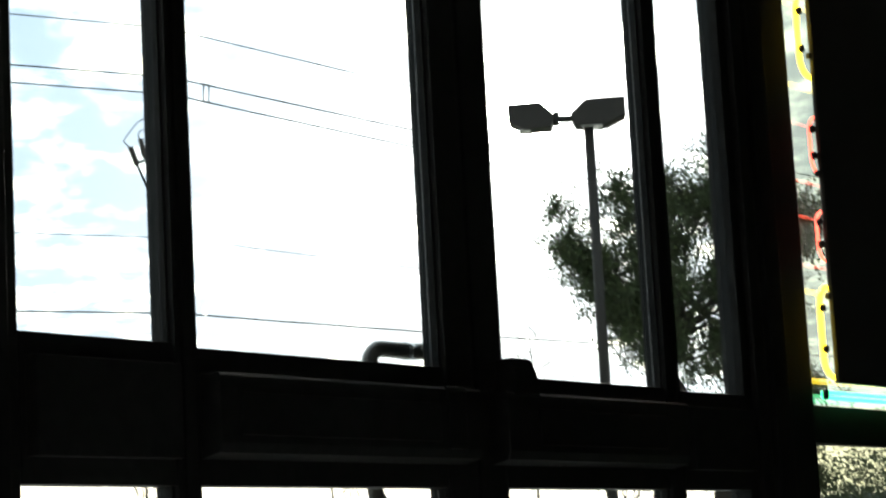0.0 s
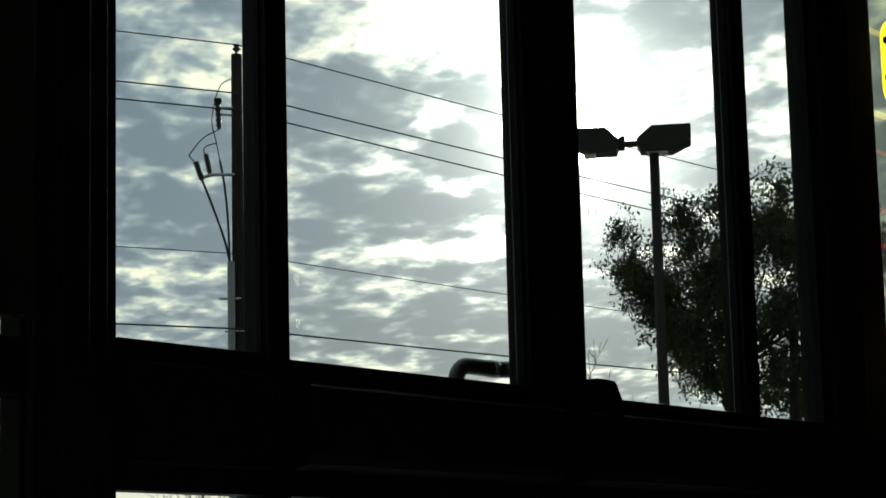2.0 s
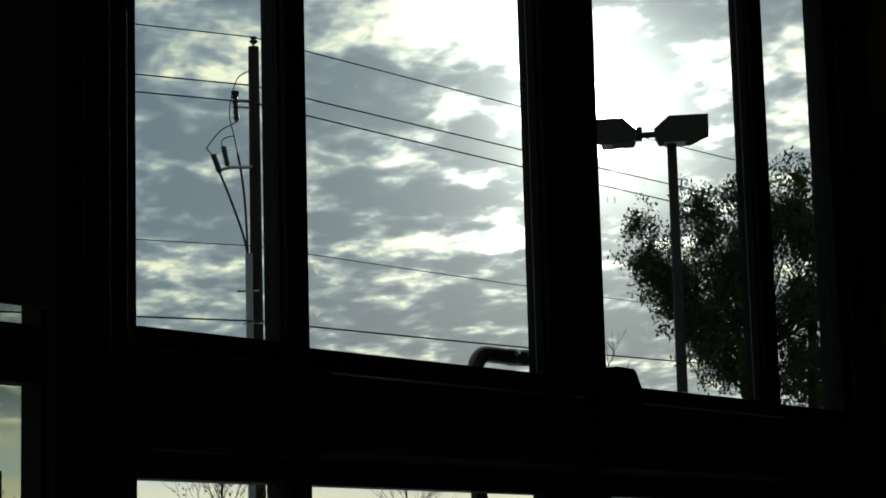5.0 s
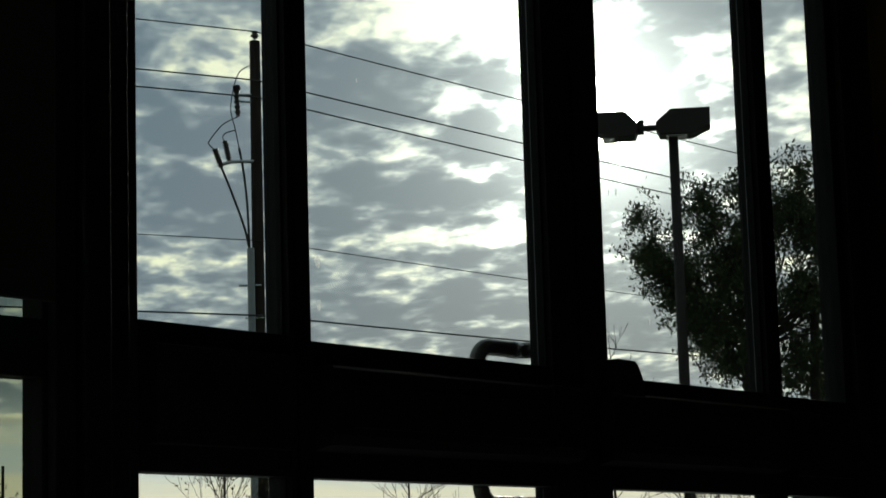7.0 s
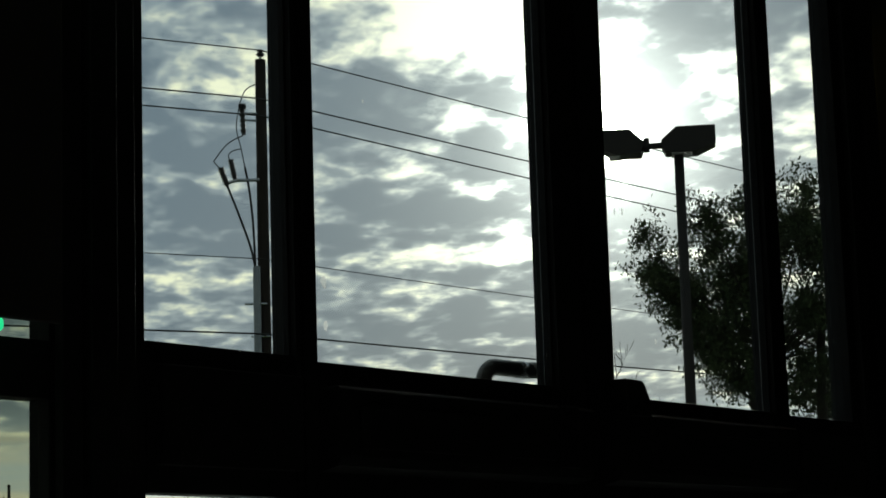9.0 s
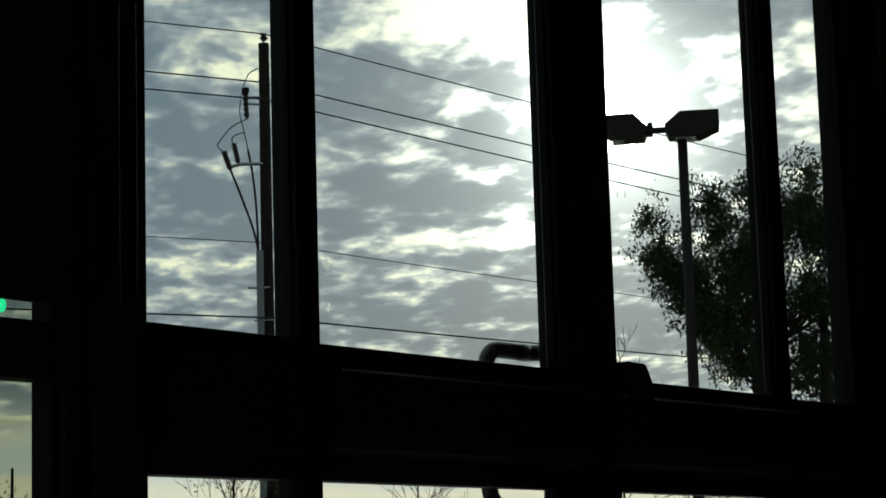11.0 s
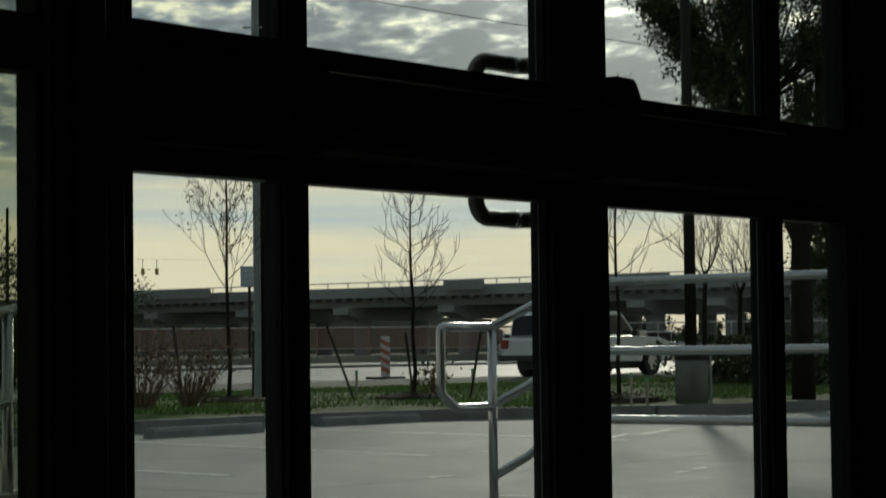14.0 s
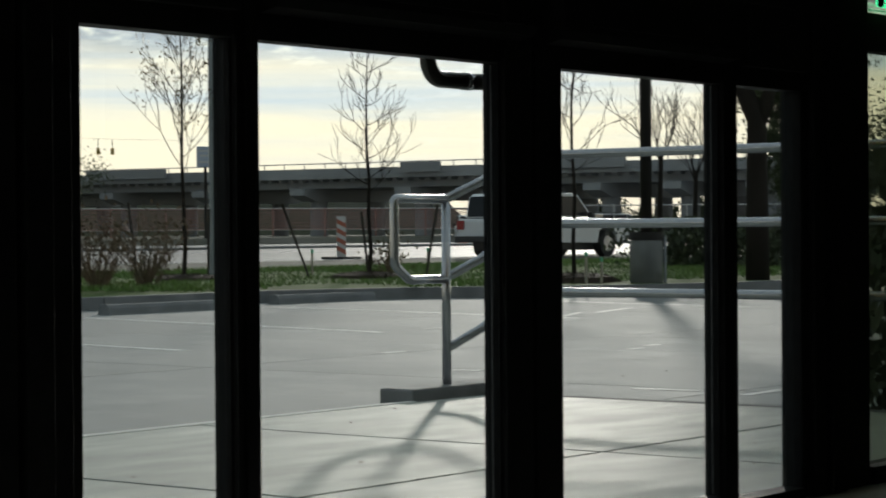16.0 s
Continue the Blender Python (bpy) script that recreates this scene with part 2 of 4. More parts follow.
M_WHITE = material("white_reflective", (0.68, 0.68, 0.67), 0.5, 0, (0.6, 0.6, 0.58), 6)
M_BRIDGE = material("bridge_concrete", (0.44, 0.46, 0.465), 0.9, 0, (0.36, 0.375, 0.38), 0.4, 6, 0.2, 4, (0.29, 0.30, 0.31), 0.08, spec=0.1)
M_CARPAINT = material("white_car_paint", (0.74, 0.75, 0.76), 0.18, 0, (0.70, 0.71, 0.72), 3)
M_CARGLASS = material("tinted_car_glass", (0.02, 0.025, 0.03), 0.08, 0, (0.025, 0.03, 0.035), 3, spec=0.15)
M_TYRE = material("tyre_rubber", (0.02, 0.02, 0.02), 0.85)
M_RIM = material("alloy_rim", (0.45, 0.45, 0.46), 0.3, 0.9)
M_BUMPER = material("dark_bumper", (0.04, 0.04, 0.042), 0.5)
M_TAIL = material("red_lamp_lens", (0.35, 0.02, 0.02), 0.25)
M_BLUE = material("blue_sign_paint", (0.42, 0.50, 0.62), 0.5, 0, (0.50, 0.57, 0.66), 3)
M_SIGNAL = material("yellow_signal_paint", (0.42, 0.29, 0.06), 0.5, 0, (0.34, 0.23, 0.05), 4)
M_GLINT_BEAD = material("pale_glint_bead", (0.20, 0.20, 0.20), 0.5, 0.2, (0.14, 0.14, 0.14), 20)
M_POSTER = material("dark_printed_poster", (0.02, 0.02, 0.022), 0.6, 0, (0.03, 0.026, 0.024), 3)



def glass_material(name, tint):
    m = bpy.data.materials.new(name)
    m.use_nodes = True
    p = m.node_tree.nodes["Principled BSDF"]
    p.inputs["Base Color"].default_value = (*tint, 1)
    p.inputs["Roughness"].default_value = 0.0
    p.inputs["IOR"].default_value = 1.45
    p.inputs["Transmission Weight"].default_value = 1.0
    return m


M_GLASS = glass_material("window_glass", (0.93, 0.95, 0.94))
M_TINTED = glass_material("tinted_window_glass", (0.42, 0.45, 0.36))


def smudge_material():
    m = bpy.data.materials.new("glass_smudge")
    m.use_nodes = True
    nt = m.node_tree
    nt.nodes.clear()
    t = nt.nodes.new("ShaderNodeBsdfTranslucent")
    t.inputs[0].default_value = (0.9, 0.92, 0.9, 1)
    c = nt.nodes.new("ShaderNodeBsdfTransparent")
    n = nt.nodes.new("ShaderNodeTexNoise")
    n.inputs["Scale"].default_value = 60
    r = nt.nodes.new("ShaderNodeMapRange")
    r.inputs[1].default_value, r.inputs[2].default_value, r.inputs[4].default_value = 0.35, 0.7, 0.75
    nt.links.new(n.outputs["Fac"], r.inputs[0])
    x = nt.nodes.new("ShaderNodeMixShader")
    nt.links.new(r.outputs[0], x.inputs[0])
    nt.links.new(c.outputs[0], x.inputs[1])
    nt.links.new(t.outputs[0], x.inputs[2])
    o = nt.nodes.new("ShaderNodeOutputMaterial")
    nt.links.new(x.outputs[0], o.inputs[0])
    return m


M_SMUDGE = smudge_material()


# ---- mesh helpers ----
def finish(bm, name, mat, smooth_shade=False):
    me = bpy.data.meshes.new(name)
    bm.to_mesh(me)
    bm.free()
    me.materials.append(mat)
    if smooth_shade:
        for p in me.polygons:
            p.use_smooth = True
    return me


def part(name, bm, mat, parent=None, label="", smooth_shade=False):
    ob = new(name, finish(bm, name, mat, smooth_shade))
    if parent is not None:
        ob.parent = parent
        ob.matrix_parent_inverse = parent.matrix_basis.inverted()
    if label:
        ob["label"] = label
    return ob


def empty(name, at=(0, 0, 0)):
    ob = new(name)
    ob.matrix_basis = Matrix.Translation(at)
    return ob


def add_box(bm, x0, x1, y0, y1, z0, z1, bevel=0.0):
    r = bmesh.ops.create_cube(bm, size=1.0, matrix=Matrix.LocRotScale(((x0 + x1) / 2, (y0 + y1) / 2, (z0 + z1) / 2), None,
                                                                  (x1 - x0, y1 - y0, z1 - z0)))
    if bevel:
        vs = set(r["verts"])
        es = [e for e in bm.edges if e.verts[0] in vs and e.verts[1] in vs]
        bmesh.ops.bevel(bm, geom=es, offset=bevel, segments=2, affect="EDGES", profile=0.6)
    return bm


def box(x0, x1, y0, y1, z0, z1, bevel=0.0):
    return add_box(bmesh.new(), x0, x1, y0, y1, z0, z1, bevel)


def add_tube(bm, pts, r0, r1=None, n=8, caps=True):
    """A tapered round bar along points."""
    r1 = r0 if r1 is None else r1
    pts = [Vector(p) for p in pts]
    rings = []
    a = None
    for i, p in enumerate(pts):
        d = (pts[min(i + 1, len(pts) - 1)] - pts[max(i - 1, 0)]).normalized()
        if a is None:
            a = d.cross(Vector((0, 0, 1)))
            if a.length < 1e-3:
                a = d.cross(Vector((1, 0, 0)))
        else:
            a = a - d * a.dot(d)
        a.normalize()
        b = d.cross(a)
        r = r0 + (r1 - r0) * i / max(len(pts) - 1, 1)
        rings.append([bm.verts.new(p + (a * math.cos(2 * math.pi * k / n) + b * math.sin(2 * math.pi * k / n)) * r) for k in range(n)])
    for A, B in zip(rings, rings[1:]):
        for k in range(n):
            bm.faces.new((A[k], A[(k + 1) % n], B[(k + 1) % n], B[k]))
    if caps:
        bm.faces.new(rings[0][::-1])
        bm.faces.new(rings[-1])
    return bm


def tube(pts, r0, r1=None, n=8):
    return add_tube(bmesh.new(), pts, r0, r1, n)


def arc(center, u, v, r, a0, a1, n=7):
    c, u, v = Vector(center), Vector(u), Vector(v)
    return [c + u * r * math.cos(radians(a0 + (a1 - a0) * i / n)) + v * r * math.sin(radians(a0 + (a1 - a0) * i / n)) for i in range(n + 1)]


def prism(outline, y0, y1, axis="y", bevel=0.0):
    """An outline of (a, z) pairs pushed along an axis."""
    bm = bmesh.new()
    mk = (lambda a, z, s: (a, s, z)) if axis == "y" else (lambda a, z, s: (s, a, z))
    A = [bm.verts.new(mk(a, z, y0)) for a, z in outline]
    B = [bm.verts.new(mk(a, z, y1)) for a, z in outline]
    n = len(outline)
    bm.faces.new(A)
    bm.faces.new(B[::-1])
    for i in range(n):
        bm.faces.new((A[i], B[i], B[(i + 1) % n], A[(i + 1) % n]))
    bmesh.ops.recalc_face_normals(bm, faces=bm.faces)
    if bevel:
        bmesh.ops.bevel(bm, geom=list(bm.edges), offset=bevel, segments=2, affect="EDGES", profile=0.6)
    return bm


def structure(ob, label, category):
    return tagged(ob, label, category, kind="structure")


EYE = Vector((-2.45, -2.96, 0.74))


def ground_at(az, dist, z=0.0):
    h = heading(az)
    return Vector((EYE.x + h.x * dist, EYE.y + h.y * dist, z))


# ---- ground, lot, kerb, road ----
ground = structure(part("ground", box(-900, 2200, -900, 2200, -1.2, -0.17), M_DIRT), "sandy open ground reaching to the horizon", "ground")
# parking lot in cast bays with joints
lot = structure(new("parking_lot"), "pale concrete parking lot with painted stripes", "parking lot")
KERB = [(-60.0, 16.0), (18.6, 16.0), (20.6, 15.3), (22.6, 13.5), (24.5, 12.75), (90.0, 12.6)]


def kerb_y(x):
    for (xa, ya), (xb, yb) in zip(KERB, KERB[1:]):
        if xa <= x <= xb:
            return ya + (yb - ya) * (x - xa) / (xb - xa)
    return 16.0


part("lot_base", box(-60, 90, 3.0, 17.5, -0.19, -0.162), M_RUBBER, lot)
bay = finish(box(-2.395, 2.395, -1.993, 1.993, -0.16, -0.15), "lot_bay", M_LOT)
for i in range(-3, 12):
    for k in range(-1, 4):
        cx, cy = 1.0 + 4.8 * i, 5.2 + 4.0 * k
        if cy - 2 > kerb_y(cx):
            continue
        b = new("lot_bay", bay)
        b.parent = lot
        b.matrix_basis = Matrix.Translation((cx, cy, 0))


def strip(a, b, width, z, height=0.004):
    a, b = Vector((*a, 0)), Vector((*b, 0))
    d = (b - a).normalized()
    s = Vector((-d.y, d.x, 0)) * width / 2
    bm = bmesh.new()
    lo = [bm.verts.new(v + Vector((0, 0, z))) for v in (a - s, b - s, b + s, a + s)]
    hi = [bm.verts.new(v + Vector((0, 0, z + height))) for v in (a - s, b - s, b + s, a + s)]
    bm.faces.new(lo[::-1])
    bm.faces.new(hi)
    for i in range(4):
        bm.faces.new((lo[i], lo[(i + 1) % 4], hi[(i + 1) % 4], hi[i]))
    return bm


for xa, ya, xb, yb in ((9.85, 10.4, 9.6, 8.8), (13.75, 14.3, 12.7, 9.4), (17.2, 14.8, 16.1, 9.6), (20.6, 13.6, 19.6, 9.4), (24.0, 12.2, 23.0, 8.6), (10.3, 14.4, 9.85, 12.2)):
    part("stripe", strip((xa, ya), (xb, yb), 0.10, -0.149, 0.002), M_PAINT, lot)

for xa, ya, xb, yb in ((16.44, 10.02, 17.44, 10.48), (17.52, 10.32, 18.87, 10.75), (11.47, 6.01, 11.66, 6.01), (11.95, 6.17, 12.14, 6.16), (8.01, 3.76, 8.07, 3.34), (7.91, 2.98, 8.38, 3.02), (10.09, 7.26, 10.36, 7.26), (13.42, 9.48, 13.71, 9.44), (8.80, 5.62, 8.85, 5.43)):
    part("stripe", strip((xa, ya), (xb, yb), 0.055, -0.149, 0.002), M_PAINT, lot)

kerb = structure(new("kerb"), "grey concrete kerb along the lot edge", "kerb")
for (xa, ya), (xb, yb) in zip(KERB, KERB[1:]):
    n = max(1, round(math.hypot(xb - xa, yb - ya) / 3.0))
    for i in range(n):
        f0, f1 = i / n, (i + 1) / n - 0.012 / math.hypot(xb - xa, yb - ya)
        p0 = (xa + (xb - xa) * f0, ya + (yb - ya) * f0)
        p1 = (xa + (xb - xa) * f1, ya + (yb - ya) * f1)
        part("kerb_stone", strip(p0, p1, 0.16, -0.2, 0.2), M_KERB, kerb)


def lawn():
    bm = bmesh.new()
    nx, ny = 90, 10
    g = {}
    for i in range(nx + 1):
        x = -60 + 150 * i / nx
        for j in range(ny + 1):
            y0 = kerb_y(x) + 0.07
            y = y0 + (27.5 - y0) * j / ny
            z = -0.015 + 0.05 * math.sin(math.pi * j / ny) + 0.03 * noise.noise((x * 0.4, y * 0.4, 0))
            if j == 0:
                z = -0.015
            g[i, j] = bm.verts.new((x, y, z))
    for i in range(nx):
        for j in range(ny):
            bm.faces.new((g[i, j], g[i + 1, j], g[i + 1, j + 1], g[i, j + 1]))
    return bm


structure(part("lawn", lawn(), M_TURF, smooth_shade=True), "patchy green verge behind the kerb", "lawn")
road = structure(part("road", box(-200, 400, 27.6, 92, -0.5, -0.02), M_ASPHALT), "worn grey road beyond the verge", "road")
part("edge_line", box(-200, 400, 36.3, 36.5, -0.0195, -0.012), M_PAINT, road)
part("edge_line", box(-200, 400, 86.0, 86.6, -0.0195, -0.012), M_PAINT, road)
part("lane_line", box(-200, 400, 55.0, 55.3, -0.0195, -0.012), M_PAINT, road)
structure(part("shoulder", box(-200, 400, 27.7, 35.5, -0.3, -0.008), M_DIRT), "pale sandy road shoulder behind the verge", "shoulder")
structure(part("median", box(-200, 400, 66.0, 69.0, -0.3, 0.10, 0.03), M_KERB), "pale raised concrete median", "median")
structure(part("works_ground", prism([(91.0, -0.5), (93.5, 0.40), (200, 0.42), (200, -0.5)], -200, 400, "x"), M_DIRT), "low bank of bare ground beyond the road", "bank")

# landing slabs outside the doors
landing = structure(new("landing"), "broom-finished concrete landing outside the doors", "landing")
part("bed", box(-3, 5.66, 0.10, 2.99, -0.3, -0.012), M_RUBBER, landing)
XJ, YJ = [-3.0, -0.9, 0.65, 2.2, 3.74, 5.68], [0.10, 1.13, 3.0]
for xa, xb in zip(XJ, XJ[1:]):
    for ya, yb in zip(YJ, YJ[1:]):
        part("slab", box(xa + 0.009, xb - 0.009, ya + 0.009, yb - 0.009, -0.10, 0.0, 0.006), M_SLAB, landing)
# the bright lit line of the slab edge is put into a paler concrete colour
part("lit_edge_band", box(-3, 5.10, 2.9915, 3.04, -0.17, 0.003, 0.004), M_LIT_EDGE, landing, "slab edge painted pale as if lit")
part("side_curb", box(5.12, 5.9, 3.03, 3.22, -0.16, 0.05, 0.012), M_KERB, landing, "grey concrete curb under the rail")
# dark strip between the slabs and the side edge
part("side_strip", box(5.675, 5.79, 0.1, 3.0, -0.1, -0.006), M_DARK_STRIP, landing, "dark strip along the landing side")
part("side_edge", box(5.793, 5.86, 0.1, 3.02, -0.16, -0.006, 0.008), M_KERB, landing)

# ---- building shell ----
wall = structure(new("wall_front"), "dark storefront wall around the doors", "wall")
FY0, FY1 = -0.06, 0.10
TOP = 2.95
part("head_wall", box(-8, 9, FY0, FY1, TOP, 3.5), M_WALL, wall)
part("left_wall", box(-8, -1.3, FY0, FY1, 0.0, TOP), M_WALL, wall)
part("right_wall", box(4.75, 9, FY0, FY1, 0.0, TOP), M_WALL, wall)
structure(part("wall_back", box(-8, 9, -9.1, -9.0, 0, 3.5), M_WALL), "dim painted back wall", "wall")
structure(part("wall_west", box(-8.1, -8.0, -9.1, FY1, 0, 3.5), M_WALL), "dim painted side wall", "wall")
structure(part("wall_east", box(9.0, 9.1, -9.1, FY1, 0, 3.5), M_WALL), "dim painted side wall", "wall")
structure(part("ceiling", box(-8.1, 9.1, -9.1, FY1, 3.5, 3.6), M_WALL), "dark interior ceiling", "ceiling")
structure(part("floor", box(-8.1, 9.1, -9.1, 0.09, -0.3, -0.002), M_FLOOR), "dark tiled interior floor", "floor")

YI, YO = -0.03, 0.03


def pane(parent, x0, x1, z0, z1, glass=M_GLASS):
    g = part("pane", box(x0 - 0.006, x1 + 0.006, -0.003, 0.003, z0 - 0.008, z1 + 0.008), glass, parent)
    g.visible_shadow = False
    return g


def post_profile(x0, x1, z0, z1, y0=YI, y1=YO):
    """A storefront upright with glazing stops on both sides."""
    bm = bmesh.new()
    w = min(0.008, (x1 - x0) * 0.3)
    add_box(bm, x0 + w, x1 - w, y0, y1, z0, z1, min(0.0025, w * 0.3))
    add_box(bm, x0, x0 + w - 0.0001, y0 + 0.014, y1, z0, z1)
    add_box(bm, x1 - w + 0.0001, x1, y0, y1 - 0.014, z0, z1)
    return bm


RAIL0 = 1.118


def door_leaf(name, x0, x1, hinge_left, label, RAIL1, hs):
    d = structure(empty(name, (x0, 0, 0.004)), label, "door")
    st = 0.112
    xl, xr = (x0 + hs, x1 - st) if hinge_left else (x0 + st, x1 - hs)
    part("stile", post_profile(x0, xl, 0.006, TOP - 0.05), M_FRAME, d)
    part("stile", post_profile(xr, x1, 0.006, TOP - 0.05), M_FRAME, d)
    part("bottom_rail", box(xl, xr, -0.024, 0.024, 0.006, 0.045, 0.003), M_FRAME, d)
    part("top_rail", box(xl, xr, -0.024, 0.024, TOP - 0.17, TOP - 0.05, 0.003), M_FRAME, d)
    part("mid_rail", box(xl, xr, -0.028, 0.028, RAIL0, RAIL1, 0.003), M_FRAME, d)
    pane(d, xl + 0.001, xr - 0.001, 0.046, RAIL0 - 0.001)
    pane(d, xl + 0.001, xr - 0.001, RAIL1 + 0.001, TOP - 0.171)
    # thin bead, coloured pale to stand in for the glint along the glass edge
    for z0, z1 in ((0.05, RAIL0 - 0.004), (RAIL1 + 0.004, TOP - 0.175)):
        part("glint_bead", box(xr - 0.0022, xr - 0.0003, 0.006, 0.0078, z0, z1), M_GLINT_BEAD, d, "pale glazing bead standing in for a glint")
    bar = part("panic_bar", prism([(-0.029, 1.17), (-0.075, 1.18), (-0.084, 1.20), (-0.084, 1.332), (-0.080, 1.338), (-0.029, 1.338)], x0 + 0.05, x1 - 0.05, "x"), M_FRAME, d, "black touch bar exit device")
    part("touch_strip", box(xl + 0.06, xr - 0.10, -0.0905, -0.0845, 1.215, 1.30, 0.002), M_FRAME, bar)
    return d, xl, xr


door_a, ax0, ax1 = door_leaf("door_1", 0.741, 1.713, True, "closed black aluminium glass door with pull handle", 1.391, 0.046)
door_b, bx0, bx1 = door_leaf("door_2", 1.719, 2.632, False, "closed black aluminium glass door with exit device", 1.383, 0.066)
part("end_cap", prism([(1.80, 1.33), (1.905, 1.33), (1.90, 1.37), (1.878, 1.408), (1.866, 1.416), (1.80, 1.418)], -0.085, -0.031, "y", 0.003), M_FRAME, door_b, "chamfered exit device end case")
part("end_cap", prism([(1.53, 1.20), (1.60, 1.20), (1.60, 1.34), (1.53, 1.34)], -0.09, -0.031, "y", 0.004), M_FRAME, door_a)


def pull_handle():
    x_in, x_out, y = 1.655, 1.470, 0.085
    r = 0.045
    zt, zb = 1.440, 1.082
    pts = [(x_in, 0.03, zt), (x_in, y - 0.02, zt)] + [(x_in - 0.02, y, zt)]
    pts += arc((x_out + r, y, zt - r), (1, 0, 0), (0, 0, 1), r, 90, 180)
    pts += arc((x_out + r, y, zb + r), (1, 0, 0), (0, 0, 1), r, 180, 270)
    pts += [(x_in - 0.02, y, zb), (x_in, y - 0.02, zb), (x_in, 0.03, zb)]
    h = part("pull_handle", tube(pts, 0.019, n=14), M_BRONZE, door_a, "dark metal offset pull handle", True)
    for z in (zt, zb):
        part("rosette", tube([(x_in, 0.0302, z), (x_in, 0.038, z)], 0.027, n=18), M_BRONZE, h)
        # bright ring added to the bar in place of a glint
        part("glint_ring", tube([(x_in - 0.055, y, z), (x_in - 0.03, y, z)], 0.0205, n=16), M_STEEL, h, "bright metal ring added for a glint", True)



def smudge(parent, x, z, r, squash, seed):
    """A dried water mark on the inner face of a pane."""
    rng = random.Random(seed)
    bm = bmesh.new()
    ring = []
    for k in range(14):
        a = 2 * math.pi * k / 14
        rr = r * rng.uniform(0.7, 1.15)
        ring.append((x + math.cos(a) * rr * squash, z + math.sin(a) * rr))
    lo = [bm.verts.new((a, -0.0034, b)) for a, b in ring]
    hi = [bm.verts.new((a, -0.0042, b)) for a, b in ring]
    bm.faces.new(lo)
    bm.faces.new(hi[::-1])
    for k in range(14):
        bm.faces.new((lo[k], hi[k], hi[(k + 1) % 14], lo[(k + 1) % 14]))
    part("water_mark", bm, M_SMUDGE, parent, "pale dried water mark")


for q, (d, x, z, r, sq) in enumerate(((door_a, 0.839, 1.559, 0.013, 0.8), (door_a, 0.842, 1.469, 0.011, 0.7), (door_a, 0.975, 1.959, 0.004, 0.6), (door_b, 1.902, 1.838, 0.009, 0.4),
                                      (door_b, 1.934, 1.841, 0.010, 0.4), (door_b, 2.057, 1.532, 0.008, 0.6), (door_a, 1.539, 1.714, 0.005, 0.5))):
    smudge(d, x, z, r, sq, 100 + q)

pull_handle()

frame_ob = structure(new("door_frame"), "black aluminium storefront door frame", "door frame")
part("jamb", post_profile(0.718, 0.738, 0, TOP), M_FRAME, frame_ob)
part("jamb", post_profile(2.635, 2.6415, 0, TOP), M_FRAME, frame_ob)
part("head", box(0.738, 2.635, -0.04, 0.04, TOP - 0.048, TOP, 0.003), M_FRAME, frame_ob)
part("threshold", box(0.738, 2.635, -0.06, 0.06, -0.001, 0.004), M_STEEL, frame_ob, "worn metal door threshold")


def side_light(name, x0, x1, RAIL1, label):
    s = structure(empty(name, (x0, 0, 0)), label, "window")
    part("mid_rail", box(x0, x1, -0.03, 0.03, RAIL0, RAIL1, 0.003), M_FRAME, s)
    part("cover_plate", box(x0 + 0.01, x1 - 0.01, -0.062, -0.0305, RAIL0 + 0.05, RAIL1 - 0.045, 0.003), M_FRAME, s)
    part("sill", box(x0, x1, -0.04, 0.04, 0.0, 0.028, 0.003), M_FRAME, s)
    part("head", box(x0, x1, -0.03, 0.03, TOP - 0.06, TOP, 0.003), M_FRAME, s)
    pane(s, x0 + 0.001, x1 - 0.001, 0.029, RAIL0 - 0.001)
    pane(s, x0 + 0.001, x1 - 0.001, RAIL1 + 0.001, TOP - 0.061)
    return s


side_glass = side_light("window_1", 0.320, 0.718, 1.397, "narrow clear side light beside the doors")
for x, z, r, q in ((0.482, 1.106, 0.007, 91), (0.50, 1.103, 0.010, 92), (0.512, 1.098, 0.006, 93)):
    smudge(side_glass, x, z, r, 0.3, q)
side_light("window_2", 2.642, 2.990, 1.379, "narrow clear side light beside the doors")


def column(name, x0, x1, steps):
    c = structure(new(name), "black clad storefront column", "column")
    part("core", box(x0, x1, -0.028, 0.028, 0, TOP, 0.003), M_FRAME, c)
    for a, b, d in steps:
        part("cladding", box(a, b, -0.03 - d, -0.0285, 0, TOP, 0.004), M_FRAME, c)
    part("outer_face", box(x0 + 0.02, x1 - 0.02, 0.0285, 0.05, 0, TOP, 0.003), M_FRAME, c)
    return c


column("column_1", 0.0885, 0.318, ((0.10, 0.148, 0.02), (0.16, 0.225, 0.03), (0.235, 0.285, 0.012)))
column("column_2", 2.992, 3.387, ((3.03, 3.09, 0.02), (3.11, 3.2, 0.03), (3.22, 3.375, 0.012)))


def side_window(name, x0, x1, label, r0=1.255, r1=1.366):
    s = structure(empty(name, (x0, 0, 0)), label, "window")
    part("mid_rail", box(x0, x1, -0.03, 0.03, r0, r1, 0.003), M_FRAME, s)
    part("sill", box(x0, x1, -0.05, 0.05, 0.0, 0.05, 0.003), M_FRAME, s)
    part("head", box(x0, x1, -0.03, 0.03, TOP - 0.06, TOP, 0.003), M_FRAME, s)
    pane(s, x0 + 0.001, x1 - 0.001, 0.051, r0 - 0.001, M_TINTED)
    pane(s, x0 + 0.001, x1 - 0.001, r1 + 0.001, TOP - 0.061, M_TINTED)
    return s


side_window("window_3", -1.3, 0.0878, "tall tinted storefront window with a sign above the rail", 1.275, 1.378)
side_window("window_4", 3.388, 4.75, "tall tinted storefront window with a sign above the rail")


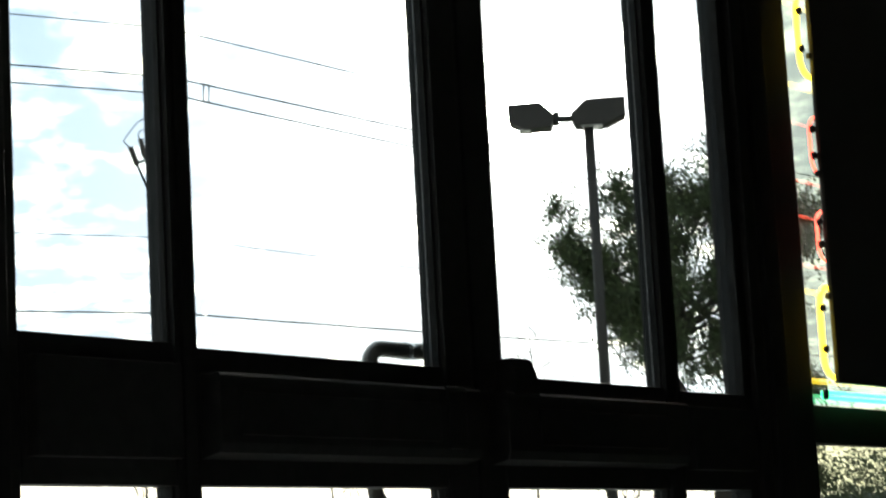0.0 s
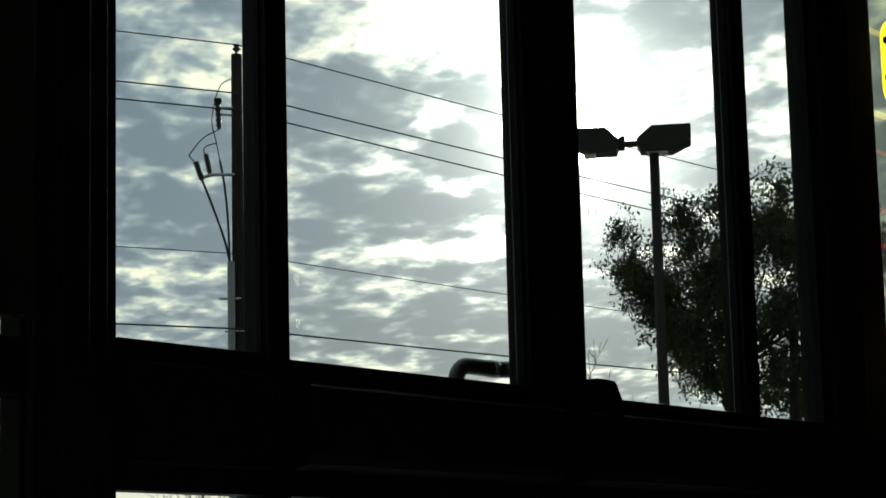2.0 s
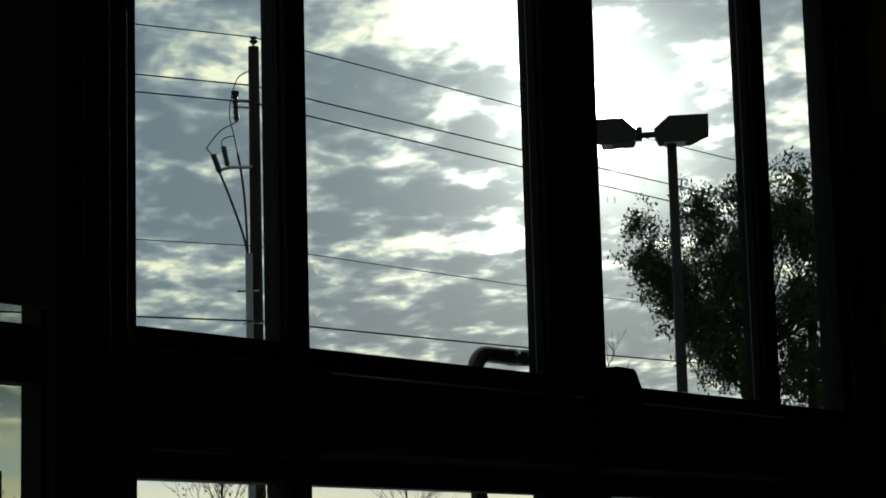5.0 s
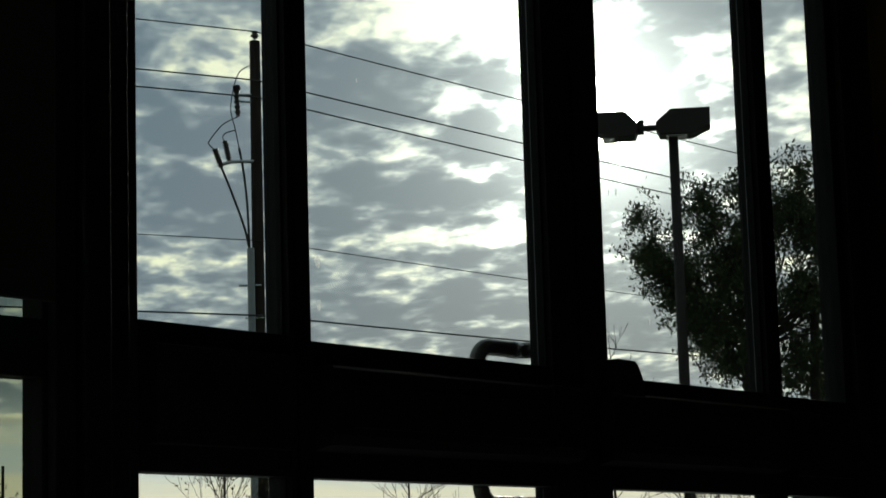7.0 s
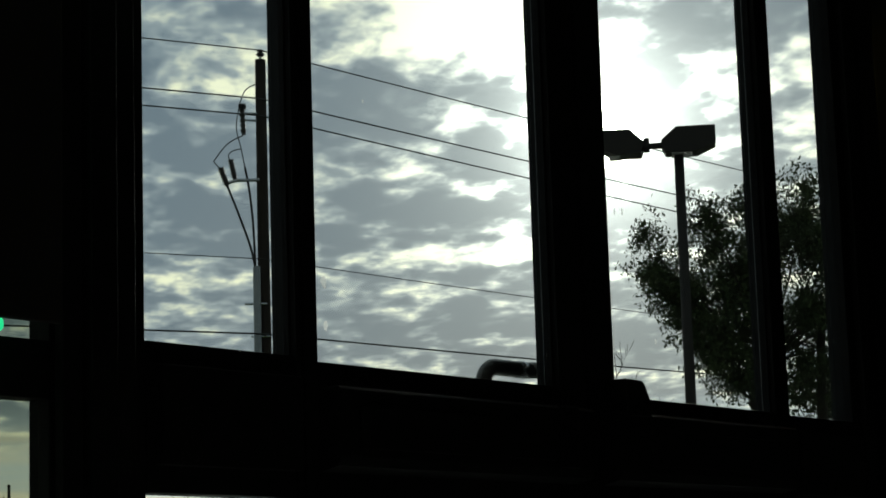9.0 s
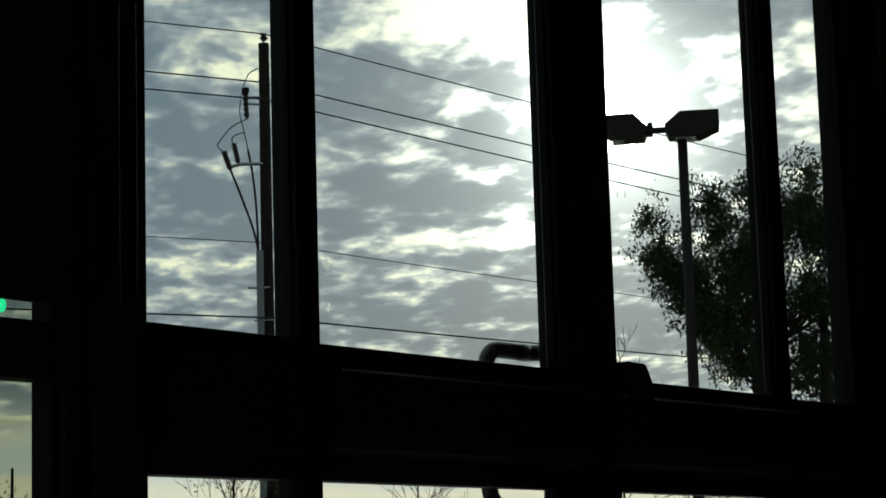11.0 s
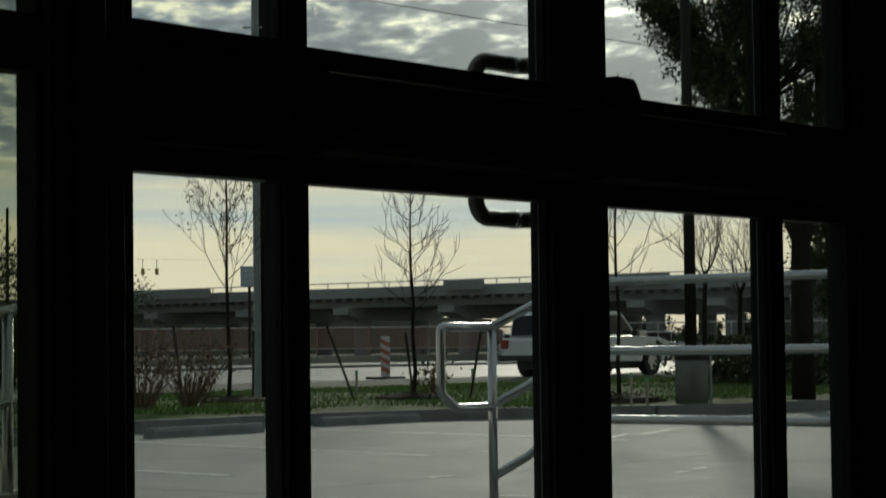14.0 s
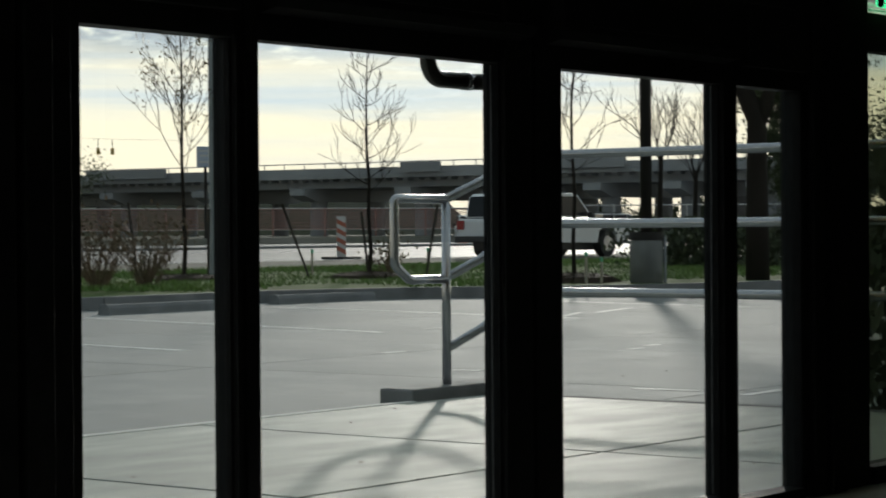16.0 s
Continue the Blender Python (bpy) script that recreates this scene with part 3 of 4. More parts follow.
def neon_sign(x0, x1, z0, z1, label, loops):
    """A dark backing panel hung inside the glass, with bent glow tubes along its rim."""
    p = tagged(empty("neon_sign", ((x0 + x1) / 2, -0.05, z0)), label, "neon sign", "window signs")
    part("backing_panel", box(x0, x1, -0.075, -0.06, z0, z1, 0.004), M_POSTER, p)
    for mat, a0, a1, b0, b1, r, text in loops:
        rr = min(0.06, (b1 - b0) * 0.3)
        pts = []
        for cx, cz, t0 in ((a0 + rr, b0 + rr, 180), (a1 - rr, b0 + rr, 270), (a1 - rr, b1 - rr, 0), (a0 + rr, b1 - rr, 90)):
            pts += arc((cx, -0.045, cz), (1, 0, 0), (0, 0, 1), rr, t0, t0 + 90, 5)
        t = part("glow_tube", tube(pts + [pts[0]], r, n=10), mat, p, text, True)
        for z in (b0 + 0.3 * (b1 - b0), b0 + 0.75 * (b1 - b0)):
            part("clip", tube([(a0, -0.0599, z), (a0, -0.05, z)], 0.012, n=8), M_RUBBER, t)
    for z in (z0 + 0.25, z0 + 0.62, z0 + 0.98):
        part("standoff", box(x0 - 0.012, x0 - 0.0005, -0.07, -0.055, z, z + 0.018, 0.003), M_RUBBER, p)


M_NEON_YELLOW = material("yellow_glow_tube", (0.8, 0.6, 0.05), 0.3, emit=(1.0, 0.72, 0.03, 1.1))
M_NEON_RED = material("red_glow_tube", (0.7, 0.08, 0.05), 0.3, emit=(1.0, 0.10, 0.06, 0.9))
M_NEON_GREEN = material("green_glow_tube", (0.1, 0.7, 0.3), 0.3, emit=(0.05, 0.9, 0.35, 0.7))
neon_sign(3.485, 4.72, 1.43, 2.88, "black neon window sign with yellow, red and green glow tubes",
          ((M_NEON_YELLOW, 3.455, 4.70, 1.45, 1.72, 0.009, "yellow glow tube"), (M_NEON_RED, 3.478, 4.68, 1.80, 1.95, 0.005, "red glow tube"),
           (M_NEON_YELLOW, 3.452, 4.68, 2.36, 2.62, 0.009, "yellow glow tube"), (M_NEON_RED, 3.478, 4.66, 2.06, 2.24, 0.005, "red glow tube"),
           (M_NEON_GREEN, 3.43, 4.70, 1.388, 1.404, 0.006, "green glow tube")))
neon_sign(-1.28, 0.08, 1.402, 2.88, "black neon window sign with a green glow tube", ((M_NEON_GREEN, -1.2, -0.035, 1.388, 1.402, 0.006, "green glow tube"),))


# ---- handrails on the landing ----
def rail_tube(parent, name, pts, r=0.0205):
    return part(name, tube(pts, r, n=12), M_STEEL, parent, smooth_shade=True)


def guard_rail():
    g = tagged(empty("guard_rail", (5.72, 2.0, 0)), "galvanised steel three-bar guard rail beside the landing", "railing", "landing railings")
    y_post = 3.12
    x_p = 5.48
    rail_tube(g, "post", [(x_p, y_post, 0.045), (x_p, y_post, 0.87)])
    # level guard with three bars
    for z, zs in ((1.08, 0.885), (0.77, 0.53), (0.465, 0.21)):
        rail_tube(g, "rail", [(x_p, y_post, zs), (5.72, 3.10, zs + 0.085), (5.72, 2.86, z - 0.01), (5.72, 2.80, z), (5.72, -0.0 + 0.35, z)])
    for y in (2.84, 0.40):
        rail_tube(g, "post", [(5.72, y, -0.02), (5.72, y, 1.06)])
    x0 = 5.11
    top = arc((x0 + 0.022, y_post, 0.885 - 0.022), (1, 0, 0), (0, 0, 1), 0.022, 90, 180, 5)
    low = [(x0, y_post, 0.63), (x0, y_post, 0.60), (x0 + 0.012, y_post, 0.585), (x0 + 0.03, y_post, 0.573), (x0 + 0.085, y_post, 0.537), (x0 + 0.105, y_post, 0.527), (x0 + 0.13, y_post, 0.525)]
    rail_tube(g, "return_loop", [(x_p, y_post, 0.885), (x0 + 0.06, y_post, 0.885)] + top + low + [(x_p, y_post, 0.525)])


guard_rail()


def stair_rail():
    g = tagged(empty("stair_rail", (2.65, 3.1, 0)), "galvanised steel stair rail at the landing edge", "railing", "landing railings")
    rail_tube(g, "post", [(2.655, 3.1, -0.16), (2.655, 3.1, 0.93)])
    for z in (0.945, 0.625, 0.30):
        rail_tube(g, "rail", [(2.70, 3.1, z), (2.62, 3.1, z - 0.01), (2.40, 3.1, z - 0.12), (1.9, 3.1, z - 0.37)])
    rail_tube(g, "post", [(1.93, 3.1, -0.16), (1.93, 3.1, 0.56)])


stair_rail()


# ---- lamp post ----
def lamp_post():
    at = Vector((24.11, 13.86, 0))
    right = Vector((math.cos(radians(58.2)), -math.sin(radians(58.2)), 0))
    lp = tagged(empty("street_lamp", at), "dark parking lot lamp with two box heads on a concrete footing", "street lamp")

    def add(name, bm, mat, parent, label="", sm=False):
        ob = part(name, bm, mat, parent, label, sm)
        return ob
    add("footing", tube([at + Vector((0, 0, z)) for z in (-0.15, 0.57, 0.60)], 0.235, 0.228, 28), M_KERB, lp, "grey concrete footing", True)
    add("base_cover", tube([at + Vector((0, 0, z)) for z in (0.601, 0.68, 0.71)], 0.245, 0.235, 24), M_LAMP, lp)
    add("pole", tube([at + Vector((0, 0, 0.71)), at + Vector((0, 0, 7.55))], 0.085, 0.07, 14), M_LAMP, lp, "", True)
    add("conduit", tube([at + right * 0.265 + Vector((0, 0, z)) for z in (-0.15, 0.3, 0.66)], 0.022, n=8), M_CONDUIT, lp, "pale conduit up the footing")
    turn = Matrix.Translation(at) @ Matrix.Rotation(math.atan2(right.y, right.x), 4, "Z")
    for s in (1, -1):
        bm = bmesh.new()
        x0, x1 = (-0.24, 0.54) if s > 0 else (-1.15, -0.50)
        outline = [(0, 7.52), (0.05, 7.415), (0.50, 7.40), (0.78, 7.52), (0.78, 7.77), (0.22, 7.77), (0, 7.585)]
        outline = [((x0 + a) if s > 0 else (x1 - a * 0.83), b) for a, b in outline]
        bm = prism(outline, -0.22, 0.22)
        bmesh.ops.transform(bm, matrix=turn, verts=bm.verts)
        h = add("lamp_head", bm, M_LAMP, lp)
        bm = box(x0 + 0.14, x1 - 0.34, -0.17, 0.17, 7.385, 7.399)
        bmesh.ops.transform(bm, matrix=turn, verts=bm.verts)
        add("lens", bm, M_LENS, h)
    add("knuckle", tube([at + right * -0.46 + Vector((0, 0, 7.46)), at + right * -0.46 + Vector((0, 0, 7.66))], 0.045, n=10), M_LAMP, lp)
    add("arm", tube([at + right * -0.52 + Vector((0, 0, 7.545)), at + right * -0.23 + Vector((0, 0, 7.545))], 0.045, n=10), M_LAMP, lp)


lamp_post()

# ---- utility pole and wires ----
POLE = Vector((23.72, 21.75, 0))


def utility_pole():
    right = Vector((math.cos(radians(46.6)), -math.sin(radians(46.6)), 0))

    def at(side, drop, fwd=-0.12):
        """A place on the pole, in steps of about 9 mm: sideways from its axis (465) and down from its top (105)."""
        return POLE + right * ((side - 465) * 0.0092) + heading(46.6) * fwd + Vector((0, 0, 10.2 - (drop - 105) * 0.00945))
    u = tagged(empty("utility_pole", POLE), "weathered wooden utility pole with insulators and cable conduit", "utility pole")
    part("pole", tube([POLE + Vector((0, 0, z)) for z in (-0.2, 5, 10.2)], 0.12, 0.09, 14), M_WOODPOLE, u, "", True)
    part("top_pin", tube([POLE + Vector((0, 0, 10.19)), POLE + Vector((0, 0, 10.30))], 0.02, n=8), M_STEEL, u)
    ins = bmesh.new()
    for z, r in ((10.24, 0.05), (10.27, 0.075), (10.30, 0.045), (10.33, 0.06)):
        add_tube(ins, [POLE + Vector((-0.05, -0.05, z)), POLE + Vector((-0.05, -0.05, z + 0.025))], r, r * 0.8, 12)
    part("insulator", ins, M_PORCELAIN, u)

    def ribbed(name, a, b, r):
        bm = bmesh.new()
        a, b = Vector(a), Vector(b)
        n = 6
        for i in range(n):
            p, q = a.lerp(b, i / n), a.lerp(b, (i + 0.55) / n)
            add_tube(bm, [p, q], r, r * 0.75, 10)
        add_tube(bm, [a, b], r * 0.6, n=8)
        part(name, bm, M_PORCELAIN, u)
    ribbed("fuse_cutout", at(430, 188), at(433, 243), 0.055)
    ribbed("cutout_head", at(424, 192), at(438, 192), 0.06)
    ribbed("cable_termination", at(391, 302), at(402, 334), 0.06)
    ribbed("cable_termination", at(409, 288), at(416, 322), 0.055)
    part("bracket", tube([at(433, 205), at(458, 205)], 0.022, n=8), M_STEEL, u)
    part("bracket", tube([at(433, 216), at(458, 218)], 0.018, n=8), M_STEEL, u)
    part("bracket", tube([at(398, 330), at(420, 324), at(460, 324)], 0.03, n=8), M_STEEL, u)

    def lead(*pts, r=0.010):
        ps = [at(*p) for p in pts]
        out = []
        for i in range(len(ps) - 1):
            p0, p1, p2, p3 = ps[max(i - 1, 0)], ps[i], ps[i + 1], ps[min(i + 2, len(ps) - 1)]
            for k in range(6):
                t = k / 6
                out.append(0.5 * ((2 * p1) + (p2 - p0) * t + (2 * p0 - 5 * p1 + 4 * p2 - p3) * t * t + (3 * p1 - p0 - 3 * p2 + p3) * t ** 3))
        out.append(ps[-1])
        part("lead", tube(out, r, n=6), M_CABLE, u)
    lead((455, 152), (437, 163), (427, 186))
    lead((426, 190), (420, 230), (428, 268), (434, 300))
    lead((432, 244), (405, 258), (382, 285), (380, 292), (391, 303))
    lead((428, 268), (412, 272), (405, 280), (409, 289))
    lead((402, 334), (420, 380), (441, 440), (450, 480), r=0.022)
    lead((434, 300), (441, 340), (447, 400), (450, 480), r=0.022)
    c = bmesh.new()
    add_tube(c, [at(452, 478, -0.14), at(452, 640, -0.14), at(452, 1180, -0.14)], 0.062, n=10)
    part("conduit", c, M_CONDUIT, u, "grey plastic cable guard")
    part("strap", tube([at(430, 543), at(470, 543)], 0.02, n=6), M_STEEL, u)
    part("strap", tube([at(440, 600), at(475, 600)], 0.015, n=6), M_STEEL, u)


utility_pole()


def wire(z, climb, r):
    """A wire that bends at the pole: the span behind recedes from the road."""
    xp, yp = 23.6, 21.65
    pts = [(xp - d, yp + 0.37 * d, z + 0.0004 * d * (d - 30)) for d in range(60, 0, -4)] + [(xp, yp, z)]
    pts += [(xp + d, yp, z + climb * d + 0.0004 * d * (d - 14)) for d in range(2, 57, 3)]
    tagged(part("overhead_wire", tube(pts, r, n=6), M_CABLE), "thin black overhead wire on the utility pole", "wire", "overhead wires")


for z, climb, r in ((10.33, 0.006, 0.011), (9.50, 0.003, 0.013), (9.21, -0.003, 0.013), (6.80, 0.010, 0.008), (5.56, 0.018, 0.015)):
    wire(z, climb, r)
spacer = tagged(empty("wire_spacer", (24.4, 21.65, 9.21)), "small dark spacer frame clamped between two wires", "wire spacer")
for dx in (0.0, 0.13):
    part("bar", tube([(24.4 + dx, 21.65, 9.19), (24.43 + dx, 21.65, 9.51)], 0.014, n=6), M_PORCELAIN, spacer)
for dz in (0.0, 0.30):
    part("clamp", tube([(24.36, 21.65, 9.205 + dz), (24.60, 21.65, 9.205 + dz)], 0.018, n=6), M_PORCELAIN, spacer)


# ---- trees ----
def grow(rng, start, way, length, r, depth, segs, tips, spread=0.6, up=0.12, split=3):
    """Collect tapered limbs as (points, r0, r1) and the tips."""
    p, d = Vector(start), Vector(way).normalized()
    pts = [p.copy()]
    n = 4
    for i in range(n):
        d = (d + Vector((rng.uniform(-1, 1), rng.uniform(-1, 1), rng.uniform(-0.6, 1))) * 0.14 + Vector((0, 0, up))).normalized()
        p = p + d * length / n
        pts.append(p.copy())
    segs.append((pts, r, r * 0.55))
    if depth == 0:
        tips.append(p.copy())
        return
    for k in range(split):
        f = rng.uniform(0.35, 1.0) if k else 1.0
        q = pts[min(int(f * n), n)]
        a = rng.uniform(0, 2 * math.pi)
        side = d.orthogonal().normalized()
        side.rotate(Matrix.Rotation(a, 3, d))
        grow(rng, q, d + side * rng.uniform(spread * 0.6, spread * 1.3), length * rng.uniform(0.55, 0.8), r * 0.5, depth - 1, segs, tips, spread, up, split)


def add_leaf(bm, p, size, rng):
    t = Matrix.LocRotScale(p, Euler((rng.uniform(0, 6.3), rng.uniform(0, 6.3), rng.uniform(0, 6.3))), None)
    vs = [bm.verts.new(t @ Vector(c)) for c in ((-size, 0, 0), (0, -size * 0.45, size * 0.1), (size, 0, 0), (0, size * 0.45, size * 0.1))]
    bm.faces.new(vs)


def oak(at, fork, centre, boughs, depth, seed, label):
    """A broad tree: leaning trunk, limbs that reach into boughs (right, up, radius), twigs with leaves and gaps between."""
    rng = random.Random(seed)
    at, fork, centre = Vector(at), Vector(fork), Vector(centre)
    side, away = Vector((math.cos(radians(60)), -math.sin(radians(60)), 0)), heading(60)
    t = tagged(empty("tree", at), label, "tree")
    knee = Vector((at.x, at.y, fork.z * 0.6))
    trunk = [at + Vector((0, 0, -0.1)), at.lerp(knee, 0.5) + Vector((0.03, 0.02, 0)), knee, knee.lerp(fork, 0.5) + Vector((0.03, 0.02, 0.08)), fork, fork.lerp(centre, 0.5)]
    part("trunk", tube(trunk, 0.18, 0.09, 12), M_BARK, t, "", True)
    part("fork_limb", tube([knee + Vector((0, 0, -0.15)), knee + side * 0.25 + Vector((0, 0, 0.6)), centre + side * 0.5 + Vector((0, 0, -0.6)), centre + side * 0.7], 0.12, 0.04, 10), M_BARK, t, "", True)
    limbs, leaves = bmesh.new(), bmesh.new()
    for right, up, r in boughs:
        for layer in range(2 if r > 0.3 else 1):
            far = (rng.uniform(0.1, 1.0) if layer else rng.uniform(-1.0, -0.1)) * depth
            c = centre + side * right + Vector((0, 0, up)) + away * far
            start = fork.lerp(centre, rng.uniform(0.0, 0.7))
            bend = start.lerp(c, 0.5) + Vector((rng.uniform(-.3, .3), rng.uniform(-.3, .3), rng.uniform(-.1, .3)))
            add_tube(limbs, [start, start.lerp(bend, 0.6), bend, bend.lerp(c, 0.6), c], 0.036 * min(r, 0.6) + 0.010, 0.009, 6, False)
            for b in range(int(175 * r * r) + 4):
                w = Vector((rng.gauss(0, 1), rng.gauss(0, 1), rng.gauss(0, 0.9))).normalized() * r * rng.uniform(0.12, 1.0) ** 0.7 * rng.choice((1.0, 1.0, 1.0, 1.3))
                tip = c + w
                sway = Vector((rng.uniform(-.1, .1), rng.uniform(-.1, .1), rng.uniform(-.05, .12))) * r
                add_tube(limbs, [c, c + w * 0.5 + sway, tip], 0.008, 0.003, 4, False)
                out = w.normalized()
                for q in range(rng.randint(14, 34)):
                    p = c + w * rng.uniform(0.4, 1.0) + sway * 0.5 + out * rng.gauss(0, 0.04)
                    add_leaf(leaves, p + Vector((rng.gauss(0, 1), rng.gauss(0, 1), rng.gauss(0, 1))) * 0.07, rng.uniform(0.022, 0.045), rng)
    # stray sprays between the boughs
    for k in range(int(len(boughs) * 17)):
        right, up, r = rng.choice(boughs)
        a, f = rng.uniform(0, 6.3), rng.uniform(0.7, 1.35)
        c = centre + side * (right + math.cos(a) * r * f) + Vector((0, 0, up + math.sin(a) * r * f)) + away * rng.uniform(-1, 1) * depth
        w = Vector((rng.gauss(0, 1), rng.gauss(0, 1), rng.gauss(0, 1))).normalized() * rng.uniform(0.12, 0.26)
        add_tube(limbs, [c - w, c, c + w], 0.006, 0.003, 4, False)
        for q in range(20):
            add_leaf(leaves, c + w * rng.uniform(-1, 1) + Vector((rng.gauss(0, 1), rng.gauss(0, 1), rng.gauss(0, 1))) * 0.06, rng.uniform(0.024, 0.046), rng)
    part("limbs", limbs, M_BARK, t)
    part("crown", leaves, M_LEAF, t)
    return t


def sapling(at, height, seed, leafy, label, spread=0.75, first=0.36, rise=0.26, reach=0.19, curl=0.045):
    rng = random.Random(seed)
    at = Vector(at)
    t = tagged(empty("young_tree", at), label, "tree", "young trees on the verge")
    bm = bmesh.new()
    n = 7
    axis = [at + Vector((rng.uniform(-0.04, 0.04), rng.uniform(-0.04, 0.04), -0.1 + (height + 0.1) * i / n)) for i in range(n + 1)]
    part("trunk", tube(axis, 0.037, 0.005, 8), M_BARK, t)
    segs, tips = [], []
    m = 22
    for k in range(m):
        f = first + (0.96 - first) * k / m
        i = min(int(f * n), n - 1)
        p = axis[i].lerp(axis[i + 1], f * n - i)
        a = 2.4 * k + rng.uniform(-0.4, 0.4)
        ln = height * (reach * (1 - f) + 0.05) * rng.uniform(0.75, 1.25)
        grow(rng, p, (math.cos(a) * spread, math.sin(a) * spread, rise), ln, 0.009, 2, segs, tips, 0.65, curl, 3)
    for pts, r0, r1 in segs:
        add_tube(bm, pts, max(r0 * 0.85, 0.004), max(r1 * 0.85, 0.003), 4, False)
    part("branches", bm, M_BARK, t)
    if leafy:
        lf = bmesh.new()
        for p in tips:
            if rng.random() < leafy:
                for _ in range(3):
                    add_leaf(lf, p + Vector((rng.uniform(-1, 1), rng.uniform(-1, 1), rng.uniform(-1, 0.3))) * 0.13, rng.uniform(0.02, 0.036), rng)
        for pts, r0, r1 in segs:
            if rng.random() < leafy * 0.8:
                add_leaf(lf, Vector(pts[-1]) + Vector((rng.uniform(-1, 1), rng.uniform(-1, 1), rng.uniform(-1, 0.3))) * 0.05, rng.uniform(0.025, 0.042), rng)
        part("leaves", lf, M_DRYLEAF, t, "few brown leaves")
    return t


def forked_tree(at, stem, reach, seed, label):
    """A young bare tree: a short stem that forks into rising limbs with many fine twigs."""
    rng = random.Random(seed)
    at = Vector(at)
    t = tagged(empty("young_tree", at), label, "tree", "young trees on the verge")
    top = at + Vector((0.03, -0.02, stem))
    part("trunk", tube([at + Vector((0, 0, -0.1)), at + Vector((0.02, 0.01, stem * 0.5)), top], 0.055, 0.04, 8), M_BARK, t)
    segs, tips = [], []
    for k in range(6):
        a = 2 * math.pi * (k + rng.uniform(-0.2, 0.2)) / 6
        lean = rng.uniform(0.35, 0.75)
        grow(rng, top + Vector((0, 0, -0.3 * rng.random())), (math.cos(a) * lean, math.sin(a) * lean, 0.9), reach * rng.uniform(0.8, 1.15), 0.024, 3, segs, tips, 0.6, 0.05, 3)
    bm = bmesh.new()
    for pts, r0, r1 in segs:
        add_tube(bm, pts, max(r0 * 0.8, 0.0035), max(r1 * 0.8, 0.0025), 4, False)
    part("branches", bm, M_BARK, t)


def mulch(at, r):
    """A low heap of bark chips round a young tree."""
    rng = random.Random(int(at.x * 100))
    bm = bmesh.new()
    rings = [[bm.verts.new((at.x + math.cos(a * math.pi / 9) * r * f * rng.uniform(0.9, 1.1), at.y + math.sin(a * math.pi / 9) * r * f * rng.uniform(0.9, 1.1), z + rng.uniform(-0.01, 0.015))) for a in range(18)]
             for f, z in ((1.0, -0.03), (0.8, 0.07), (0.45, 0.11), (0.12, 0.12))]
    for A, B in zip(rings, rings[1:]):
        for k in range(18):
            bm.faces.new((A[k], A[(k + 1) % 18], B[(k + 1) % 18], B[k]))
    bm.faces.new(rings[-1])
    for k in range(160):
        a, f = rng.uniform(0, 6.3), rng.random() ** 0.5 * 0.95
        add_leaf(bm, Vector((at.x + math.cos(a) * r * f, at.y + math.sin(a) * r * f, 0.13 - 0.1 * f * f)), rng.uniform(0.02, 0.04), rng)
    tagged(part("mulch_heap", bm, M_MULCH), "low dark heap of bark mulch round a young tree", "mulch", "mulch heaps")


def stake(a, b):
    tagged(part("tree_stake", tube([a, b], 0.024, 0.02, 6), M_STAKE), "dark slanted support stake for a young tree", "stake", "tree stakes")


BOUGHS = [(-1.85, 0.32, 0.38), (-2.02, 0.92, 0.18), (-1.35, -0.02, 0.48), (-1.0, 0.85, 0.50), (-0.5, 0.30, 0.60), (-0.9, -0.62, 0.45), (-0.4, 1.1, 0.40),
          (-0.3, -0.45, 0.55), (0.3, 1.05, 0.46), (0.6, 0.55, 0.60), (0.4, -0.35, 0.60), (0.25, -1.15, 0.42), (1.0, -0.15, 0.60), (1.0, 0.8, 0.50), (-0.98, -1.15, 0.25),
          (0.42, 1.5, 0.30), (1.6, 0.4, 0.6), (0.9, -0.95, 0.42), (-0.05, 0.85, 0.5), (-0.55, -1.05, 0.36), (-1.4, -0.5, 0.32), (-1.6, -0.1, 0.34), (-0.75, 0.05, 0.5), (0.65, -1.3, 0.36), (-1.12, -0.88, 0.31), (-1.72, 0.0, 0.3), (-0.72, -1.3, 0.33), (-0.35, -1.3, 0.32)]
oak(ground_at(60.5, 33, 0), ground_at(59.3, 33, 3.9), ground_at(60.2, 33, 5.55), BOUGHS, 1.3, 5, "broad dark-leaved oak tree on the verge")
oak(ground_at(61.9, 36, 0), ground_at(61.7, 36, 1.4), ground_at(61.5, 36, 2.6), [(-0.5, 0.2, 0.36), (-0.3, -0.5, 0.42), (-0.1, -1.1, 0.42), (-0.45, 0.9, 0.38), (-0.15, 0.1, 0.42), (-0.25, 1.5, 0.42), (-0.75, 1.55, 0.3), (0.35, 0.6, 0.5), (0.6, -0.3, 0.55), (0.2, 1.3, 0.45), (0.75, 1.2, 0.5), (0.3, -1.0, 0.45), (0.8, -1.2, 0.5)], 0.7, 8, "low dark-leaved tree behind the lawn edge")
T1, T2, T4, T5, T6 = ground_at(45.7, 33.3), ground_at(50.45, 34.2), ground_at(55.8, 32), ground_at(58.0, 42), ground_at(58.9, 44)
sapling(T1, 4.6, 11, 0.9, "slender young tree with a few brown leaves", 0.5, 0.36, 0.5, 0.17, 0.09)
sapling(T2, 3.75, 23, 0, "bare slender young tree with upswept twigs", 0.95, 0.38, 0.34, 0.19, 0.09)
